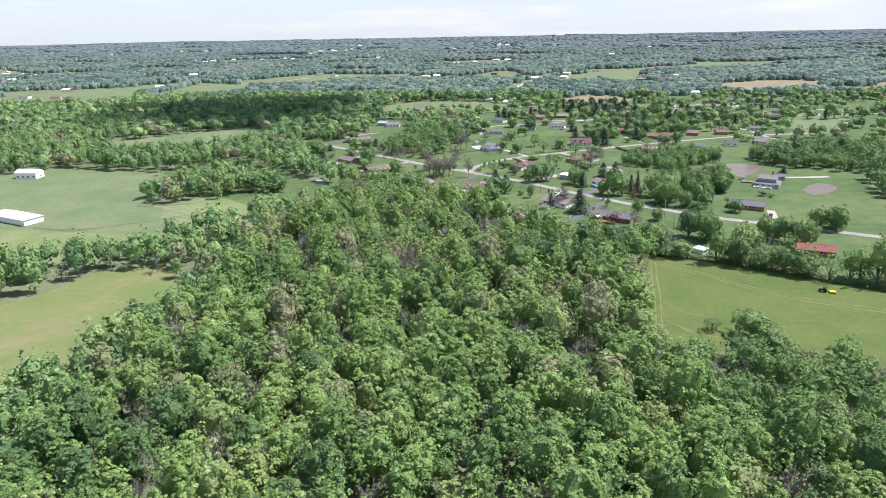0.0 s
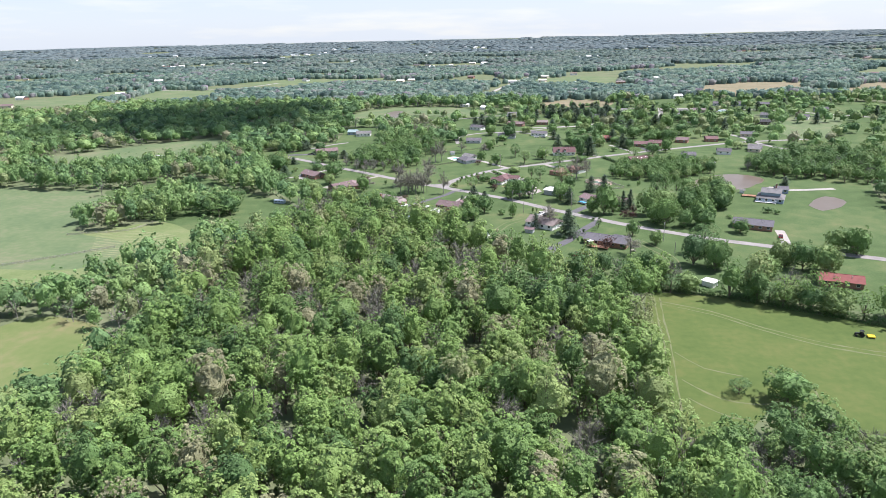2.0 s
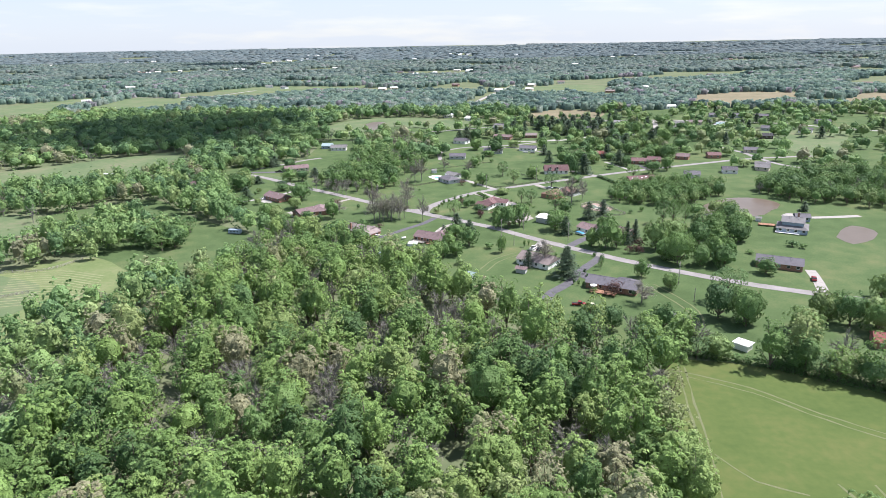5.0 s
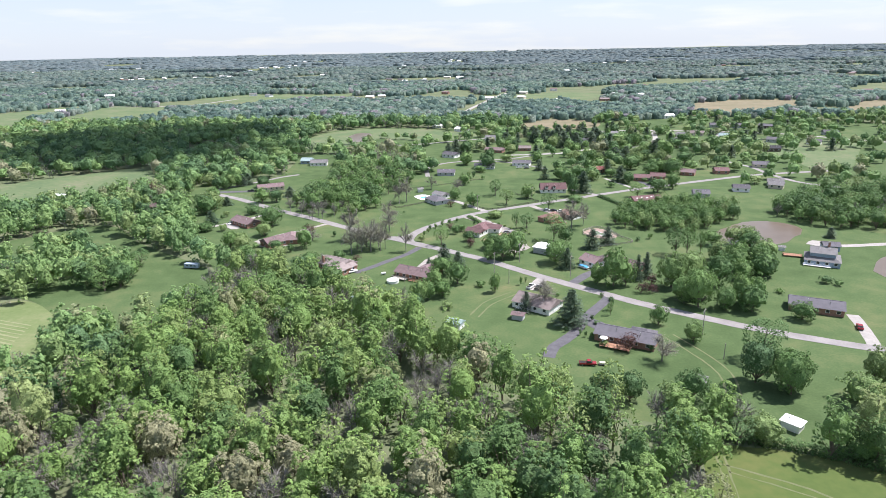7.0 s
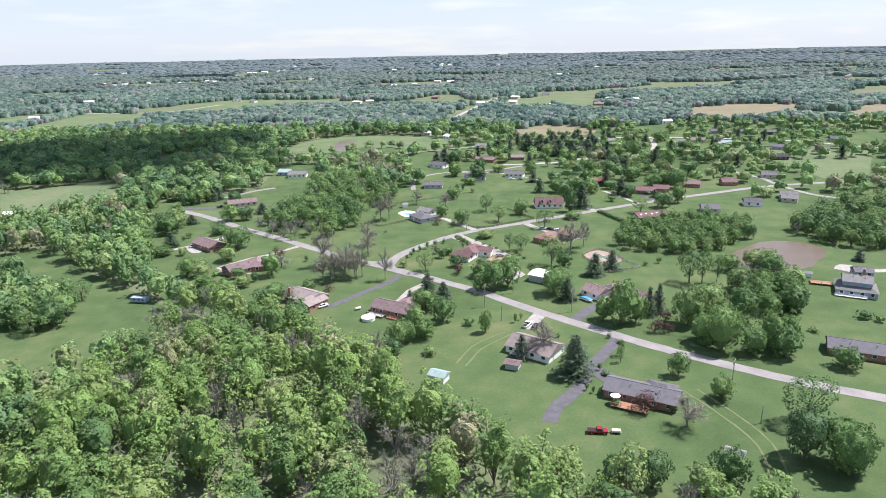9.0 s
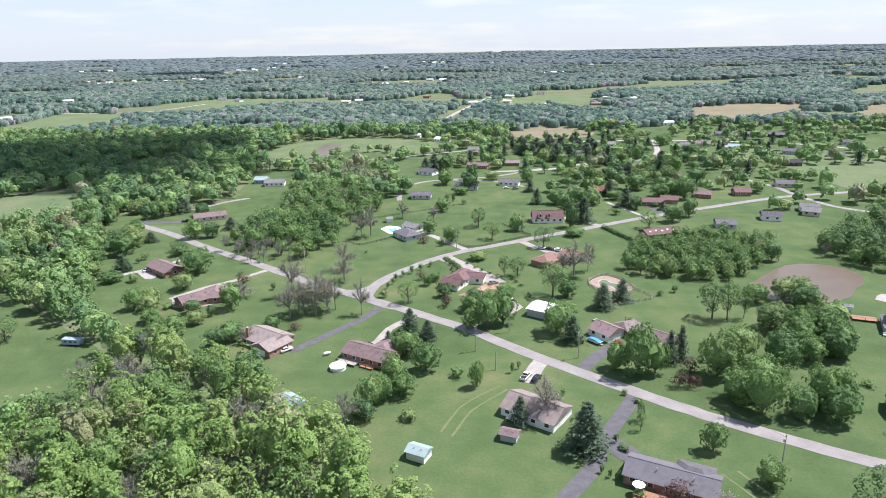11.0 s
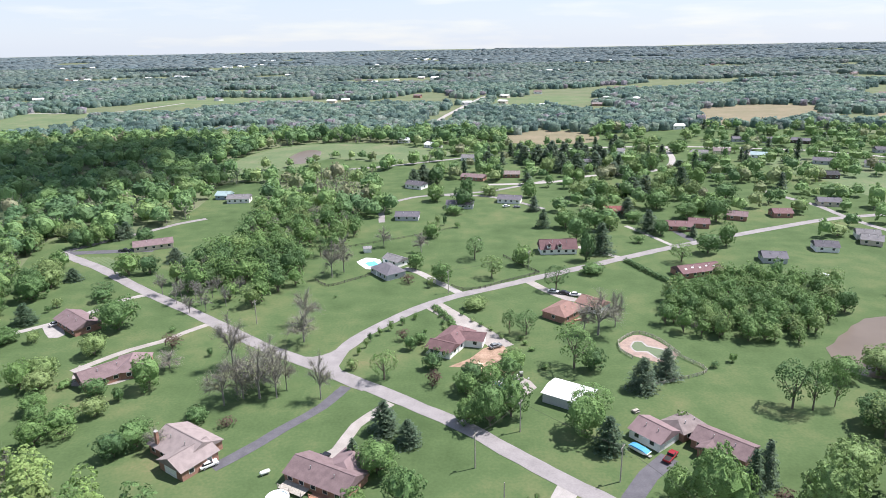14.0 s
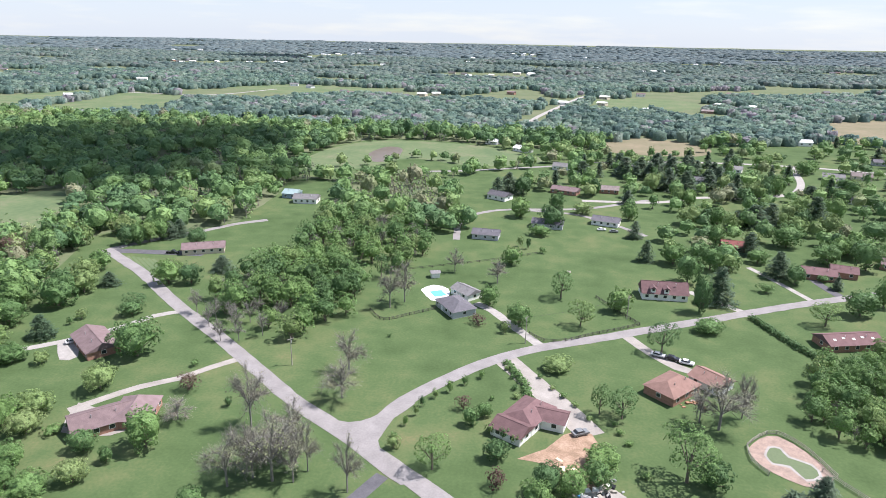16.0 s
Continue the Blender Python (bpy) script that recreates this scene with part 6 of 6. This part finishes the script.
for v in bm.verts:
    v.co.x += math.copysign(0.8, v.co.x) if abs(v.co.x) > 0.01 else 0
part("vessel", bm, WHITE, tank, smooth=True)
for dx in (-0.7, 0.7):
    part("foot", box(dx, 0, 0, 0.15, 0.7, 0.4), CONCRETE, tank)
camper = tagged(empty("camper", -138, 415, 0, -6), "dark travel trailer parked by the trees", "trailer")
part("body", prism([(-3.4, 0.5), (3.4, 0.5), (3.6, 1.6), (3.2, 2.5), (-3.4, 2.5)], 2.3), WALLS["blue"], camper)
for dx in (-1.8, 0.2, 2.0):
    part("window", box(dx, -1.18, 1.4, 0.9, 0.05, 0.5), GLASS, camper)
part("wheel", cyl(0, -1.0, 0.0, 0.4, 0.4, 0.5, 10), TYRE, camper)


def table(x, y, rot, label="weathered wooden picnic table with benches"):
    top = tagged(empty("picnic_table", x, y, 0, rot), label, "table", "picnic tables")
    part("tabletop", box(0, 0, 0.72, 1.8, 0.75, 0.05), GREY_WOOD, top)
    for s in (-1, 1):
        part("bench", box(0, s * 0.7, 0.43, 1.8, 0.28, 0.05), GREY_WOOD, top)
        part("trestle", box(s * 0.7, 0, 0, 0.1, 1.5, 0.72), GREY_WOOD, top)
    return top


table(57, 330.5, 10), table(47, 433, 30), table(10, 592, 0)
house(142, 442, -20, R(2.6, 2.2, 1.9), "grey", "white", "small white garden shed near a pond", "shed", windows=False, category="shed")
house(118, 411, 10, R(4, 3, 2.2), "slate", "dark", "open dark garden shelter on posts", "shelter", windows=False, category="shelter")
house(-45, 575, 20, R(3.4, 3, 2.3), "grey", "white", "small white shed near a pool", "shed", windows=False, category="shed")


def crate_pile(x, y, rot, n, seed, label, name, mats, size=(0.4, 1.4)):
    """A heap of stored odds and ends, each a part."""
    rng = np.random.default_rng(seed)
    top = tagged(empty(name, x, y, 0, rot), label, "pile")
    for i in range(n):
        sx, sy, sz = rng.uniform(*size, 3)
        o = part("item", box(0, 0, 0, sx, sy, sz * 0.6, 0, 0.05), mats[i % len(mats)], top)
        pose_of(o, float(rng.normal(0, 1.8)), float(rng.normal(0, 1.5)), 0.03, float(rng.uniform(0, 180)))
    return top


crate_pile(12, 447, 0, 26, 4, "pile of stored odds and ends beside the workshop", "junk_pile", [WHITE, METAL, PAINT["black"], PAINT["grey"], PAINT["blue"]])
crate_pile(17, 451, 0, 16, 5, "pile of stored odds and ends on gravel", "junk_pile", [PAINT["black"], METAL, WHITE, GREY_WOOD])
crate_pile(42, 494.5, 0, 22, 6, "stacked firewood beside a brick house", "wood_pile", [WOOD, GREY_WOOD, WOOD], (0.3, 1.0))
crate_pile(7, 458.5, 0, 8, 7, "heap of tan building sand and boards", "building_pile", [SOIL, plain("pale_board", (0.6, 0.5, 0.35), 0.8)], (0.8, 2.0))
crate_pile(-111, 450, 30, 16, 8, "low stones and pots on a patio", "garden_stones", [CONCRETE, GRAVEL, WHITE], (0.3, 0.9))


# clipped hedge
def hedge(points, w, h, label):
    line = spline(points, 1.1)
    rng = np.random.default_rng(9)
    s = Shape()
    at, way = [], []
    for q in line:
        k = 60
        a = rng.uniform(-0.3, math.pi + 0.3, k)
        at.append(np.stack([q.x + np.cos(a) * w / 2 * rng.uniform(0.8, 1.1, k) + rng.normal(0, 0.4, k), q.y + rng.normal(0, 0.6, k), np.abs(np.sin(a)) * h * rng.uniform(0.75, 1.05, k)], 1))
        way.append(np.stack([np.cos(a), np.zeros(k), np.sin(a)], 1))
    s.quads(cards(rng, np.concatenate(at), np.concatenate(way), 0.4), 0)
    x0, y0 = line[0]
    s.done()
    s.v = s.v - [x0, y0, 0]
    top = tagged(empty("hedge", x0, y0), label, "hedge")
    o = new("foliage", shape_mesh("hedge_foliage", s, [LEAF_YARD], (0,)))
    o.parent = top
    return top


hedge([(75, 557), (79, 546), (82, 538), (87, 528)], 2.2, 1.9, "long clipped green hedge across a lawn")
hedge([(-10, 506), (-7, 500), (-4, 494), (-3, 488)], 1.8, 1.4, "low green hedge along a gravel drive")
hedge([(48, 287), (66, 282), (82, 277), (98, 269), (114, 261), (140, 248), (165, 236)], 5.0, 2.6, "dense brush along the field edge under the trees")

# dormers and skylights
for dx in (-4.5, 0.5):
    d = house(46 + dx, 570.2, 2, [(0, 0, 90, 3.4, 1.8, 2.0, 0)], "maroon", "white", "small gabled dormer with one window on a roof", "dormer", windows=False, pitch=0.7, category="dormer")
    d.location.z = 2.75
    window(d, 0, -1.75, 0.75, 0.9, 0.9, 0)


# far houses scattered in the clearings
def far_house(x, y, rot, L, roof, wall):
    top = tagged(empty("house", x, y, rise(x, y), rot), f"far {wall} house with {roof} roof among trees", "house", "far houses")
    part("wall", body_gable(L, 9, 4.0, 0.4), WALLS[wall], top)
    pose_of(part("roof", roof_gable(L, 9, 0.4), ROOFS[roof], top), 0, 0, 4.1, 0)
    for dx in (-L * 0.28, L * 0.28):
        window(top, dx, -4.53, 1.2, 1.6, 1.4, 0)
    return top


def far_village():
    rng = np.random.default_rng(21)
    done = 0
    while done < 90:
        y = rng.uniform(960, 3000)
        x = rng.uniform(-0.9, 0.7) * y
        if wooded(x, y) or wooded(x, y - 25) and rng.uniform() < 0.7 or inside(x, y, TAN_A) or inside(x, y, FIELD_A):
            continue
        far_house(x, y, float(rng.uniform(-40, 40)), float(rng.uniform(11, 19)), ["white", "grey", "slate", "brown", "white"][int(rng.integers(5))], ["white", "white", "beige", "brick"][int(rng.integers(4))])
        done += 1

    while done < 122:
        y = rng.uniform(2100, 3500)
        x = rng.uniform(-0.6, 0.1) * y
        if not wooded(x, y) and not wooded(x, y - 40):
            far_house(x, y, float(rng.uniform(-20, 20)), float(rng.uniform(10, 18)), "white", "white")
            done += 1


far_village()
